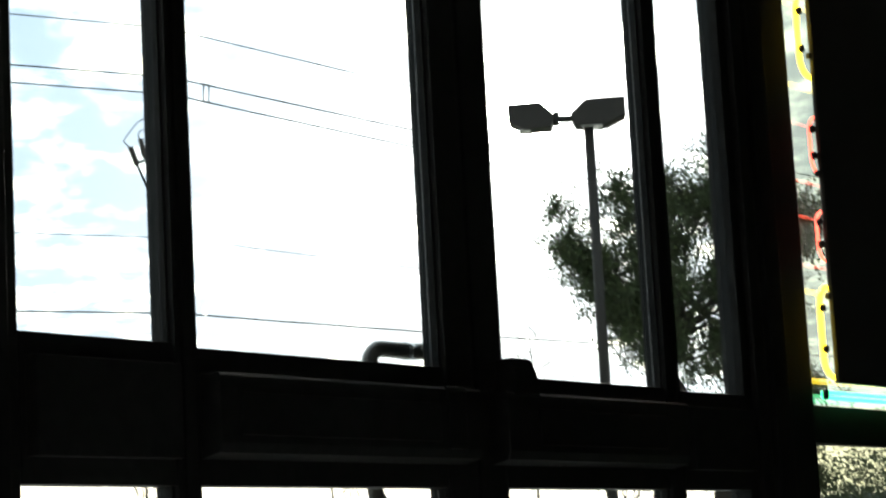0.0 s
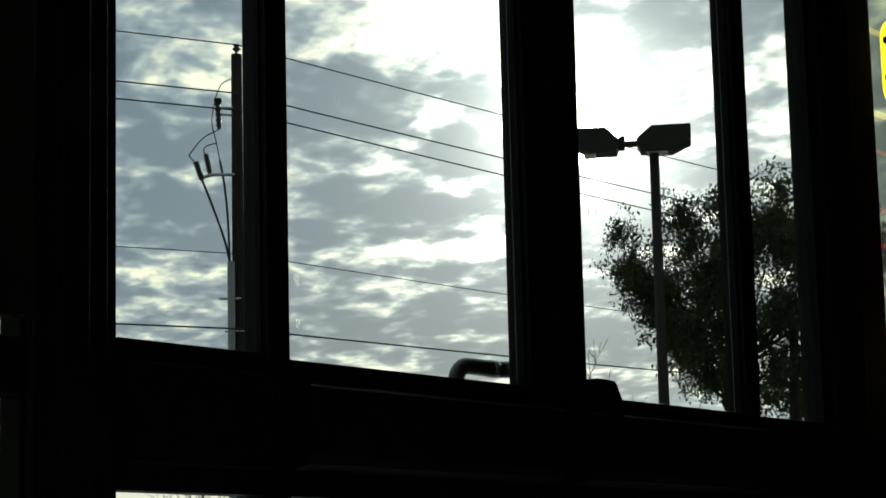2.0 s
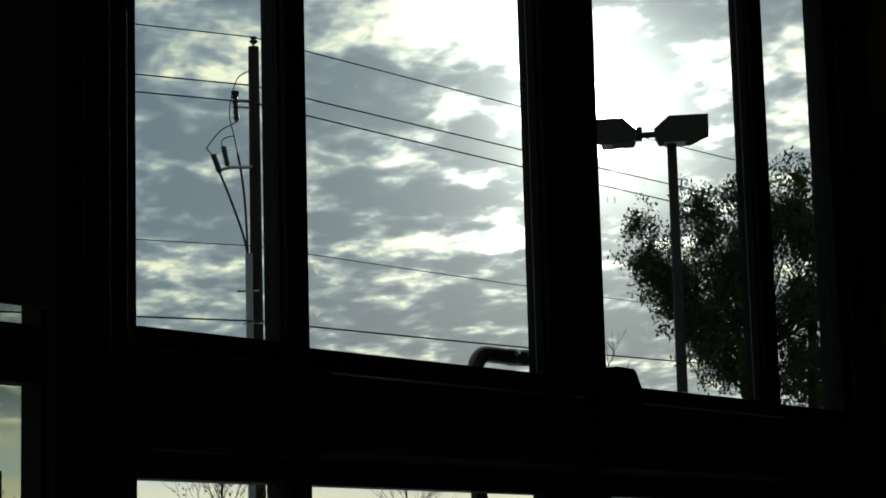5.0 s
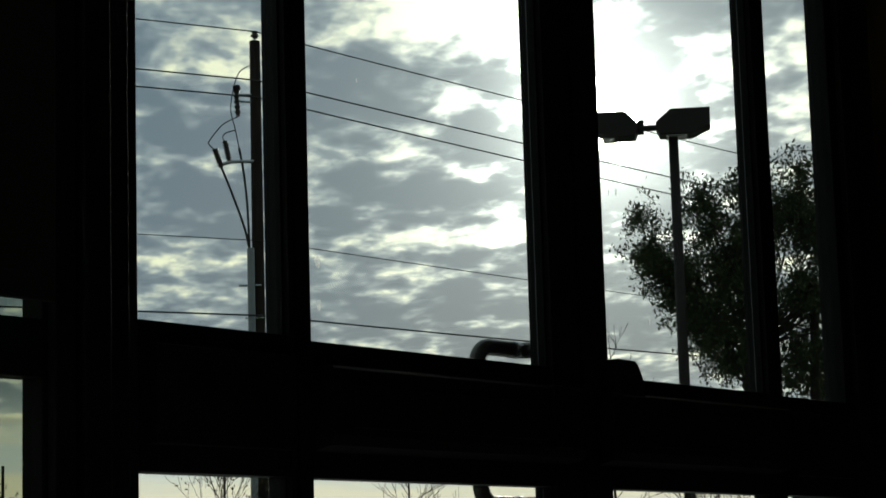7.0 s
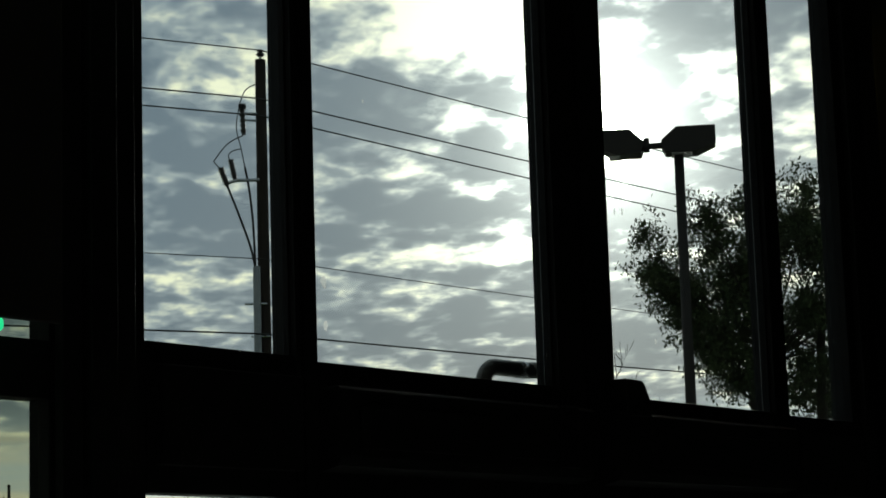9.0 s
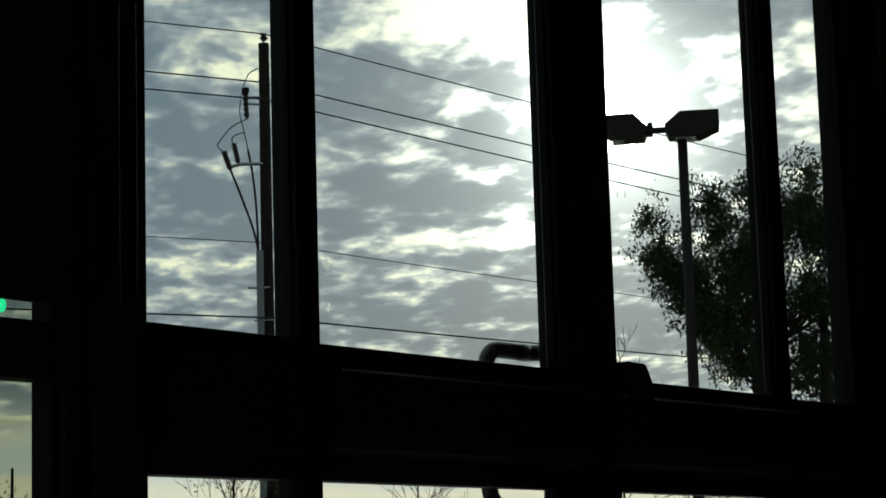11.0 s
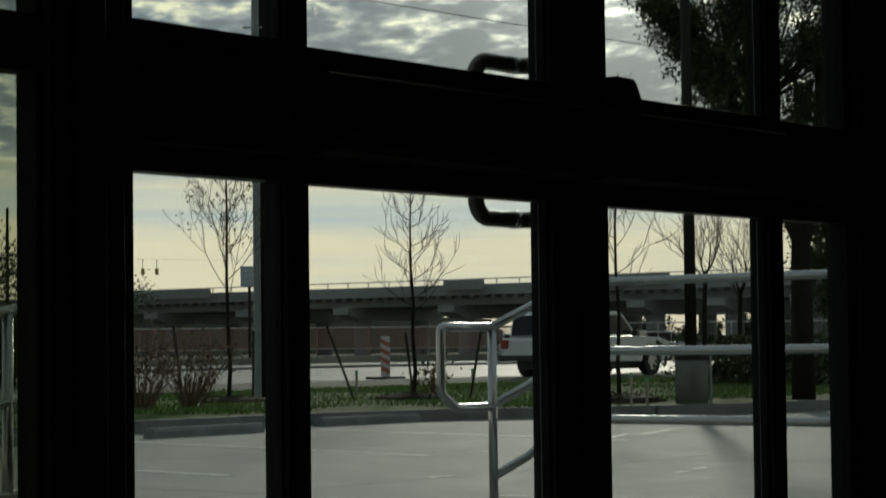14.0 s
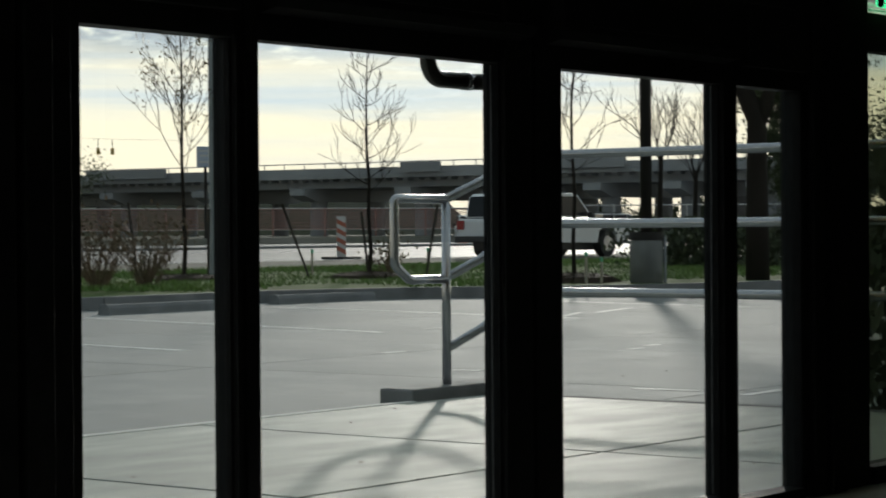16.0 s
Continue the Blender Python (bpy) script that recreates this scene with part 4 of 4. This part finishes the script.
sapling(T4, 4.6, 31, 0, "bare slender young tree with upswept twigs", 0.8, 0.36, 0.42, 0.15, 0.06)
forked_tree(T5, 2.2, 0.82, 47, "bare young tree with wide forked branches")
forked_tree(T6, 1.9, 0.8, 53, "bare young tree with wide forked branches")
for at, r in ((T1, 0.75), (T2, 0.7), (T4, 0.7)):
    mulch(at, r)

RIGHT = Vector((math.cos(radians(50)), -math.sin(radians(50)), 0))
stake(T2 + RIGHT * -1.32 + Vector((0, 0, 1.18)), T2 + RIGHT * -0.88 + Vector((0, 0, -0.05)))
stake(T2 + RIGHT * 1.08 + Vector((0, 0, 1.15)), T2 + RIGHT * 0.88 + Vector((0, 0, -0.05)))
stake(T2 + RIGHT * -0.1 + Vector((0, 0, 1.05)), T2 + RIGHT * 0.02 + Vector((0, 0, -0.05)))
stake(T1 + RIGHT * -0.82 + Vector((0, 0, 1.2)), T1 + RIGHT * -0.68 + Vector((0, 0, -0.05)))
stake(T1 + RIGHT * 0.38 + Vector((0, 0, 1.1)), T1 + RIGHT * 0.36 + Vector((0, 0, -0.05)))


def marker_stake(az, d, h):
    at = ground_at(az, d, 0)
    m = tagged(empty("marker_stake", at), "short pale wooden marker stake on the verge", "stake", "marker stakes")
    part("shaft", box(at.x - 0.02, at.x + 0.02, at.y - 0.012, at.y + 0.012, -0.05, h, 0.003), M_MARKER, m)
    part("painted_tip", box(at.x - 0.021, at.x + 0.021, at.y - 0.013, at.y + 0.013, h + 0.0005, h + 0.06), M_NEONPAINT, m, "green painted tip")


for marker in ((56.1, 30.5, 0.38), (56.5, 31, 0.30), (49.0, 36, 0.40), (51.2, 38, 0.42), (52.0, 40, 0.38), (44.6, 33, 0.30)):
    marker_stake(*marker)


def shrub(at, r, h, seed, mat, label, twigs=44, leaves=420, group="shrubs on the verge"):
    rng = random.Random(seed)
    at = Vector(at)
    s = tagged(empty("shrub", at), label, "shrub", group)
    segs, tips = [], []
    for k in range(twigs):
        a = rng.uniform(0, 6.3)
        grow(rng, at + Vector((rng.uniform(-.08, .08), rng.uniform(-.08, .08), -0.05)), (math.cos(a) * r, math.sin(a) * r, h), h * rng.uniform(0.6, 0.9), 0.010, 1, segs, tips, 0.5, 0.05, 2)
    bm = bmesh.new()
    for pts, r0, r1 in segs:
        add_tube(bm, pts, r0, r1, 4, False)
    part("twigs", bm, M_SHRUB, s)
    bm = bmesh.new()
    for i in range(leaves):
        p = tips[i % len(tips)]
        add_leaf(bm, p + Vector((rng.gauss(0, 1), rng.gauss(0, 1), rng.gauss(0, 1.2))) * 0.10, rng.uniform(0.025, 0.05), rng)
    part("foliage", bm, mat, s)


shrub(ground_at(43.5, 30), 0.5, 0.72, 3, M_SHRUB, "dry brown shrub with thin twigs")
shrub(ground_at(44.75, 30.3), 0.55, 0.76, 4, M_SHRUB, "dry brown shrub with thin twigs")
shrub(ground_at(51.0, 34.8), 0.25, 0.45, 6, M_DRYLEAF, "small reddish-brown shrub by a young tree", 20, 170)


def hedge(a, b, width, height, leaves, size, seed, label):
    rng = random.Random(seed)
    a, b = Vector(a), Vector(b)
    h = tagged(empty("hedge", a), label, "hedge", "hedges")
    bm = bmesh.new()
    for i in range(leaves):
        p = a.lerp(b, rng.random())
        add_leaf(bm, p + Vector((rng.gauss(0, width), rng.gauss(0, width), min(height, abs(rng.gauss(height * 0.5, height * 0.36))))), rng.uniform(size * 0.6, size * 1.2), rng)
    part("foliage", bm, M_HEDGE, h)
    st = bmesh.new()
    for i in range(40):
        p = a.lerp(b, i / 39)
        add_tube(st, [p + Vector((0, 0, -0.16 if a.z < 0 else -0.05)), p + Vector((rng.uniform(-.2, .2), rng.uniform(-.2, .2), height * 0.7))], 0.02, 0.01, 4)
    part("stems", st, M_BARK, h)


hedge(ground_at(57.6, 45), ground_at(66, 40), 0.4, 0.95, 9000, 0.08, 77, "dark clipped hedge behind the lamp")
hedge(ground_at(36.0, 58), ground_at(41.6, 58), 0.5, 1.9, 9000, 0.10, 79, "dark hedge on the far side of the verge")
# made-up hedge, added so that the right window is dark low down
hedge((6.35, 1.18, -0.15), (6.75, -0.3, -0.15), 0.17, 1.2, 34000, 0.048, 78, "dark dense hedge added to darken the right window")


def grass():
    rng = random.Random(9)
    verts, faces = [], []
    for i in range(90000):
        x = rng.uniform(10, 44)
        y0 = kerb_y(x) + 0.15
        y = y0 + (27.3 - y0) * rng.random()
        if noise.noise((x * 0.35, y * 0.35, 5)) < 0.25 - 0.13 * (y - y0) - 0.1 * rng.random():
            continue
        h, w, a = rng.uniform(0.04, 0.11), rng.uniform(0.008, 0.02), rng.uniform(0, 6.3)
        dx, dy = math.cos(a) * w, math.sin(a) * w
        k = len(verts)
        z = -0.01
        verts += [(x - dx, y - dy, z), (x + dx, y + dy, z), (x + rng.uniform(-.06, .06), y + rng.uniform(-.06, .06), z + h)]
        faces.append((k, k + 1, k + 2))
    me = bpy.data.meshes.new("grass")
    me.from_pydata(verts, [], faces)
    me.materials.append(M_GRASS)
    tagged(new("grass", me), "tufts of green grass on the verge", "grass", kind="stuff")


grass()


def leaf_litter():
    """Dry leaf bits and grit lying about on the lot and the landing."""
    rng = random.Random(21)
    bm = bmesh.new()
    for i in range(70):
        if i < 55:
            p = Vector((rng.uniform(6.5, 19), rng.uniform(4, 13.5), -0.146))
        else:
            p = Vector((rng.uniform(1.5, 5.4), rng.uniform(0.3, 2.9), 0.004))
        r, a = rng.uniform(0.006, 0.016), rng.uniform(0, 6.3)
        c, d = Vector((math.cos(a), math.sin(a), 0)) * r, Vector((-math.sin(a), math.cos(a), 0)) * r * 0.6
        lo = [bm.verts.new(p + v) for v in (-c, -d, c, d)]
        top = bm.verts.new(p + Vector((0, 0, r * 0.35)))
        for k in range(4):
            bm.faces.new((lo[k], lo[(k + 1) % 4], top))
        bm.faces.new(lo[::-1])
    tagged(part("leaf_litter", bm, M_DRYLEAF), "scattered dry leaf bits on the pale concrete", "litter", kind="stuff")


leaf_litter()


# ---- wheel stops ----
def wheel_stop(a, b):
    a, b = Vector((*a, -0.15)), Vector((*b, -0.15))
    c, d = (a + b) / 2, b - a
    n = d.length
    bm = prism([(-0.09, 0), (0.09, 0), (0.075, 0.07), (0.05, 0.11), (-0.05, 0.11), (-0.075, 0.07)], -n / 2, n / 2, "x")
    ob = part("wheel_stop", bm, M_KERB)
    ob.matrix_basis = Matrix.Translation(c) @ Matrix.Rotation(math.atan2(d.y, d.x), 4, "Z")
    tagged(ob, "grey concrete wheel stop on the parking lot", "wheel stop", "wheel stops")


wheel_stop((14.45, 14.75), (16.3, 14.85))
wheel_stop((18.0, 15.45), (19.9, 15.45))
wheel_stop((10.9, 14.6), (12.7, 14.7))


# ---- construction things beyond the road ----
def barricade(at, h, label="orange and white striped construction panel on a rubber base"):
    at = Vector(at)
    b = tagged(empty("construction_barricade", at), label, "barricade", "construction markers")
    right = RIGHT
    part("base", box(at.x - 0.4, at.x + 0.4, at.y - 0.4, at.y + 0.4, at.z, at.z + 0.07, 0.02), M_RUBBER, b)
    w = 0.13
    board = part("board", box(-w, w, -0.02, 0.02, 0.071, h, 0.006), M_WHITE, b)
    board.matrix_parent_inverse = Matrix.Identity(4)
    board.matrix_basis = Matrix.Rotation(-radians(50), 4, "Z")
    for i in range(4):
        z = 0.12 + (h - 0.2) * i / 4
        s = part("stripe", prism([(-w + 0.004, z + 0.14), (w - 0.004, z), (w - 0.004, z + 0.13), (-w + 0.004, z + 0.27)], -0.024, -0.0205), M_ORANGE, board, "orange reflective stripe")
        s.matrix_parent_inverse = Matrix.Identity(4)


barricade(ground_at(49.75, 62, -0.02), 1.2)


def construction_fence(a, b, n, meshed, label):
    """Fence panels in pale tube frames; the meshed ones carry faded netting."""
    f = tagged(empty("construction_fence", a), label, "fence", "fences round the works")
    lift = 0.0 if meshed else 0.42
    for i in range(n + 1):
        p = a.lerp(b, i / n)
        part("post", tube([p, p + Vector((0, 0, 2.08 + lift))], 0.06 if meshed else 0.04, n=8), M_MESH if meshed else M_WHITE, f)
    for i in range(n):
        p, q = a.lerp(b, i / n), a.lerp(b, (i + 1) / n)
        for z in (0.52 + lift, 2.02 + lift):
            part("rail", tube([p + Vector((0, 0, z)), q + Vector((0, 0, z))], 0.045, n=6), M_WHITE, f, "pale frame rail")
        if not meshed:
            continue
        bm = bmesh.new()
        for k in range(7):
            z = 0.56 + 0.235 * k
            add_tube(bm, [p + Vector((0, 0, z)), q + Vector((0, 0, z - 0.02))], 0.05 if k in (0, 6) else 0.02, n=4)
        for k in range(30):
            c = p.lerp(q, (k + 0.5) / 30)
            add_tube(bm, [c + Vector((0, 0, 0.54)), c + Vector((0, 0, 1.98))], 0.022, n=4)
        part("mesh_panel", bm, M_MESH, f)


construction_fence(ground_at(39.5, 150, 0.41), ground_at(53.2, 162, 0.41), 10, True, "faded orange mesh fence on posts round the works")
construction_fence(ground_at(54.0, 150, -0.02), ground_at(61.5, 150, -0.02), 8, False, "open pale tube fence panels under the overpass")


def drum(at):
    at = Vector(at)
    d = tagged(empty("traffic_drum", at), "orange traffic drum with white bands", "traffic drum", "construction markers")
    part("body", tube([at, at + Vector((0, 0, 0.95))], 0.28, 0.22, 14), M_ORANGE, d)
    for z in (0.35, 0.68):
        part("band", tube([at + Vector((0, 0, z)), at + Vector((0, 0, z + 0.13))], 0.285 - z * 0.05, n=14), M_WHITE, d, "white reflective band")


for az, d in ((52.9, 124), (54.2, 120), (58.9, 112)):
    drum(ground_at(az, d, -0.02))


# ---- overpass ----
def overpass():
    a, b = ground_at(36, 245), ground_at(66, 165)
    d = (b - a).normalized()
    length = (b - a).length
    o = tagged(empty("overpass", a), "grey concrete highway overpass on piers", "overpass")
    turn = Matrix.Translation(a) @ Matrix.Rotation(math.atan2(d.y, d.x), 4, "Z")

    def add(name, bm, label="", parent=None, mat=M_BRIDGE):
        bmesh.ops.transform(bm, matrix=turn, verts=bm.verts)
        return part(name, bm, mat, parent or o, label)
    add("deck", prism([(-7, 5.2), (7, 5.2), (7, 5.55), (-7, 5.55)], 0, length, "x"))
    for y in (-6.8, 6.5):
        add("barrier", box(0, length, y, y + 0.3, 5.56, 6.08, 0.03))
    for y in (-5.3, -2.0, 2.0, 5.3):
        add("girder", box(0, length, y - 0.5, y + 0.5, 4.42, 5.19, 0.05))
    def along(az):
        h = heading(az)
        rel = a - EYE
        return -(rel.x * h.y - rel.y * h.x) / (d.x * h.y - d.y * h.x)
    x = 8.0
    while x < length:
        add("cap_beam", prism([(-7.2, 4.41), (7.2, 4.41), (7.2, 3.85), (5.5, 3.35), (-5.5, 3.35), (-7.2, 3.85)], x - 0.8, x + 0.8, "x"))
        for y in (-4.2, 4.2):
            add("pier", tube([(x, y, -0.3), (x, y, 3.40)], 0.75, n=16))
        x += 11.0 if x < along(54.5) else 7.0
    add("abutment", prism([(-8, -0.3), (8, -0.3), (8, 5.1), (-8, 5.1)], -20, 2, "x"))
    for b0, b1 in ((44.6, 46.6), (52.6, 53.6), (56.5, 58.3)):
        x0, x1 = along(b0), along(b1)
        add("parapet_wall", box(x0, x1, -7.4, -7.12, 5.6, 6.42))

    for i in range(int(length / 1.1)):
        add("bracket", box(i * 1.1, i * 1.1 + 0.4, -6.6, -5.81, 4.98, 5.19))
    add("guard_rail", tube([(0, -6.65, 6.5), (length, -6.65, 6.5)], 0.05, n=6), "", None, M_STEEL)
    for i in range(60):
        add("rail_post", tube([(i * length / 60, -6.65, 6.06), (i * length / 60, -6.65, 6.5)], 0.05, n=5), "", None, M_STEEL)


overpass()


def embankment():
    a, b = ground_at(34, 290), ground_at(53.3, 262)
    d = (b - a).normalized()
    n = 26
    bm = bmesh.new()
    rows = []
    for i in range(n + 1):
        p = a.lerp(b, i / n)
        h = 4.5 + 0.5 * noise.noise((i * 0.7, 0, 3)) - (4.4 if i == n else 0)
        s = Vector((d.y, -d.x, 0))
        rows.append([bm.verts.new(p + s * 7 + Vector((0, 0, -0.3))), bm.verts.new(p + Vector((0, 0, h))), bm.verts.new(p - s * 8 + Vector((0, 0, -0.3)))])
    for r, q in zip(rows, rows[1:]):
        for k in range(2):
            bm.faces.new((r[k], q[k], q[k + 1], r[k + 1]))
    structure(part("embankment", bm, M_DIRT), "dark earth embankment behind the overpass", "embankment")


embankment()


def far_bank():
    a, b = ground_at(52.5, 330), ground_at(70, 300)
    bm = bmesh.new()
    rows = []
    for i in range(31):
        p = a.lerp(b, i / 30)
        h = 2.3 + 0.7 * noise.noise((i * 0.9, 4, 3))
        rows.append([bm.verts.new(p + Vector((-5, -5, -0.3))), bm.verts.new(p + Vector((0, 0, h))), bm.verts.new(p + Vector((6, 6, -0.3)))])
    for r, q in zip(rows, rows[1:]):
        for k in range(2):
            bm.faces.new((r[k], q[k], q[k + 1], r[k + 1]))
    structure(part("far_bank", bm, M_DIRT), "low dark bank far behind the overpass", "bank")


far_bank()


def traffic_signals():
    at = ground_at(40.1, 150, 0.3)
    g = tagged(empty("traffic_signal", at), "distant traffic signals hanging from a span wire", "traffic signal")
    end = ground_at(47.0, 150, 6.9)
    top = Vector((at.x, at.y, 10.2))
    part("pole", tube([at, top + Vector((0, 0, 0.4))], 0.15, 0.1, 8), M_LAMP, g)
    part("span_wire", tube([top + Vector((0, 0, -2.6)), top.lerp(end, 0.5) + Vector((0, 0, -1.45)), end], 0.006, n=5), M_CABLE, g)
    for az in (43.52, 43.88):
        p = ground_at(az, 150, 6.15)
        h = part("signal_head", box(p.x - 0.09, p.x + 0.09, p.y - 0.09, p.y + 0.09, 6.05, 6.5, 0.03), M_SIGNAL, g)
        part("hanger", tube([p + Vector((0, 0, 0.4)), p + Vector((0, 0, 0.95))], 0.025, n=5), M_LAMP, h)
    q = Vector((end.x, end.y, 0.3))
    part("pole", tube([q, end + Vector((0, 0, 0.5))], 0.15, 0.1, 8), M_LAMP, g)


traffic_signals()


def far_sign():
    at = ground_at(46.25, 140, 0.3)
    g = tagged(empty("roadside_sign", at), "distant pale blue roadside sign on a post", "sign")
    part("post", tube([at, at + Vector((0, 0, 4.6))], 0.09, n=8), M_LAMP, g)
    b = part("panel", box(-0.55, 0.55, -0.1, 0.1, 4.6, 5.9, 0.03), M_BLUE, g, "pale blue sign panel")
    b.matrix_parent_inverse = Matrix.Identity(4)
    b.matrix_basis = Matrix.Rotation(-radians(46), 4, "Z")
    for z, w in ((5.55, 0.44), (5.25, 0.36), (4.85, 0.42)):
        bar = part("text_bar", box(-w, w, -0.115, -0.101, z, z + 0.13), M_WHITE, b, "pale bar of writing")
        bar.matrix_parent_inverse = Matrix.Identity(4)


far_sign()


# ---- vehicles ----
def suv(at, turn_deg, label):
    at = Vector(at)
    v = tagged(empty("suv", at), label, "SUV")
    v.matrix_basis = Matrix.Identity(4)
    W = 0.95

    def add(name, bm, mat, parent=v, text="", sm=False):
        ob = new(name, finish(bm, name, mat, sm))
        ob.parent = parent
        if text:
            ob["label"] = text
        return ob
    body = add("body", prism([(-2.75, 0.55), (-2.70, 1.02), (-2.66, 1.10), (1.05, 1.12), (1.15, 1.14), (2.35, 1.06), (2.62, 0.98), (2.72, 0.78), (2.72, 0.5), (2.5, 0.42), (2.28, 0.42), (2.2, 0.72), (1.95, 0.86), (1.65, 0.86), (1.4, 0.72), (1.32, 0.40), (-1.18, 0.42), (-1.25, 0.72), (-1.5, 0.86), (-1.8, 0.86), (-2.05, 0.72), (-2.12, 0.48)], -W, W, "y", 0.03), M_CARPAINT, text="white painted body")
    cab = add("cab", prism([(-2.45, 1.12), (-2.30, 1.72), (-2.1, 1.80), (0.25, 1.82), (0.45, 1.78), (1.15, 1.15)], -W + 0.07, W - 0.07, "y", 0.04), M_CARPAINT)
    for sgn in (-1, 1):
        y0, y1 = sorted((sgn * (W - 0.068), sgn * (W - 0.055)))
        for o in ([(0.28, 1.18), (1.02, 1.18), (0.42, 1.70), (0.28, 1.72)], [(-0.62, 1.18), (0.20, 1.18), (0.20, 1.72), (-0.62, 1.72)], [(-2.34, 1.16), (-0.72, 1.16), (-0.72, 1.74), (-2.2, 1.72)]):
            add("side_window", prism(o, y0, y1), M_CARGLASS, cab)
        add("mirror", box(0.78, 0.92, *sorted((sgn * (W + 0.02), sgn * (W + 0.2))), 1.12, 1.28, 0.02), M_BUMPER)
        add("headlight", box(2.60, 2.735, *sorted((sgn * 0.55, sgn * 0.9)), 0.74, 0.92, 0.01), M_LENS, body)
        add("tail_light", box(-2.77, -2.69, *sorted((sgn * 0.72, sgn * 0.94)), 0.80, 1.05, 0.01), M_TAIL, body)
        for x in (1.8, -1.65):
            ya, yb = sgn * (W - 0.24), sgn * (W + 0.01)
            w = add("wheel", tube([(x, ya, 0.38), (x, yb, 0.38)], 0.38, n=24), M_TYRE)
            add("rim", tube([(x, yb, 0.38), (x, yb + sgn * 0.012, 0.38)], 0.23, n=20), M_RIM, w)
    add("rear_window", prism([(-2.44, 1.16), (-2.31, 1.71), (-2.34, 1.72), (-2.47, 1.16)], -0.8, 0.8), M_CARGLASS, cab)
    add("windscreen", prism([(1.08, 1.20), (0.52, 1.72), (0.55, 1.74), (1.12, 1.21)], -0.75, 0.75), M_CARGLASS, cab)
    add("underbody", box(-2.3, 2.45, -W + 0.28, W - 0.28, 0.20, 0.62, 0.03), M_BUMPER)
    for sgn in (-1, 1):
        y = sgn * (W - 0.2)
        add("roof_rail", tube([(-1.95, y, 1.80), (-1.85, y, 1.87), (-0.1, y, 1.885), (0.05, y, 1.82)], 0.022, n=6), M_BUMPER)
    add("bumper", box(2.70, 2.83, -W, W, 0.42, 0.62, 0.03), M_BUMPER)
    add("bumper", box(-2.86, -2.74, -W, W, 0.45, 0.62, 0.03), M_BUMPER)
    v.matrix_basis = Matrix.Translation(at) @ Matrix.Rotation(radians(turn_deg), 4, "Z")
    return v


car = suv(ground_at(55.0, 63, -0.018), -2, "white SUV with dark tinted windows on the road")
for az, d, turn in ((53.1, 146, 40), (56.15, 138, 20), (56.9, 142, -30)):
    tagged(copy_thing(car, Matrix.Translation(ground_at(az, d, -0.018)) @ Matrix.Rotation(radians(turn), 4, "Z")), "white SUV parked far off under the overpass", group="parked vehicles")


# ---- distance ----
def far_trees():
    rng = random.Random(15)
    for az0, az1, d, h, n, lab in ((30, 42.1, 170, 6.5, 6, "dark distant tree beside the overpass"), (55.2, 63.5, 215, 4.0, 12, "low dark tree beyond the overpass"), (62, 72, 120, 10, 6, "dark distant tree beside the road"), (38.9, 39.75, 125, 7.6, 2, "thin dark tree far beyond the verge")):
        for i in range(n):
            at = ground_at(az0 + (az1 - az0) * i / (n - 1), d * rng.uniform(0.9, 1.1), -0.2)
            t = tagged(empty("far_tree", at), lab, "tree", "distant trees")
            hh = h * rng.uniform(0.6, 1.05)
            part("trunk", tube([at, at + Vector((0, 0, hh * 0.6))], 0.25, 0.12, 7), M_BARK, t)
            bm = bmesh.new()
            lobes = [(Vector((rng.gauss(0, 1), rng.gauss(0, 1), rng.gauss(0, 0.7))) * hh * 0.2 + Vector((0, 0, hh * 0.62)), hh * rng.uniform(0.12, 0.2)) for _ in range(9)]
            for _ in range(3200 if h > 5 else 1500):
                c, r = rng.choice(lobes)
                add_leaf(bm, at + c + Vector((rng.gauss(0, 1), rng.gauss(0, 1), rng.gauss(0, 1))) * r * 0.7, rng.uniform(0.08, 0.16) * (1 if h > 5 else 1.6), rng)
            part("crown", bm, M_HEDGE, t)


far_trees()
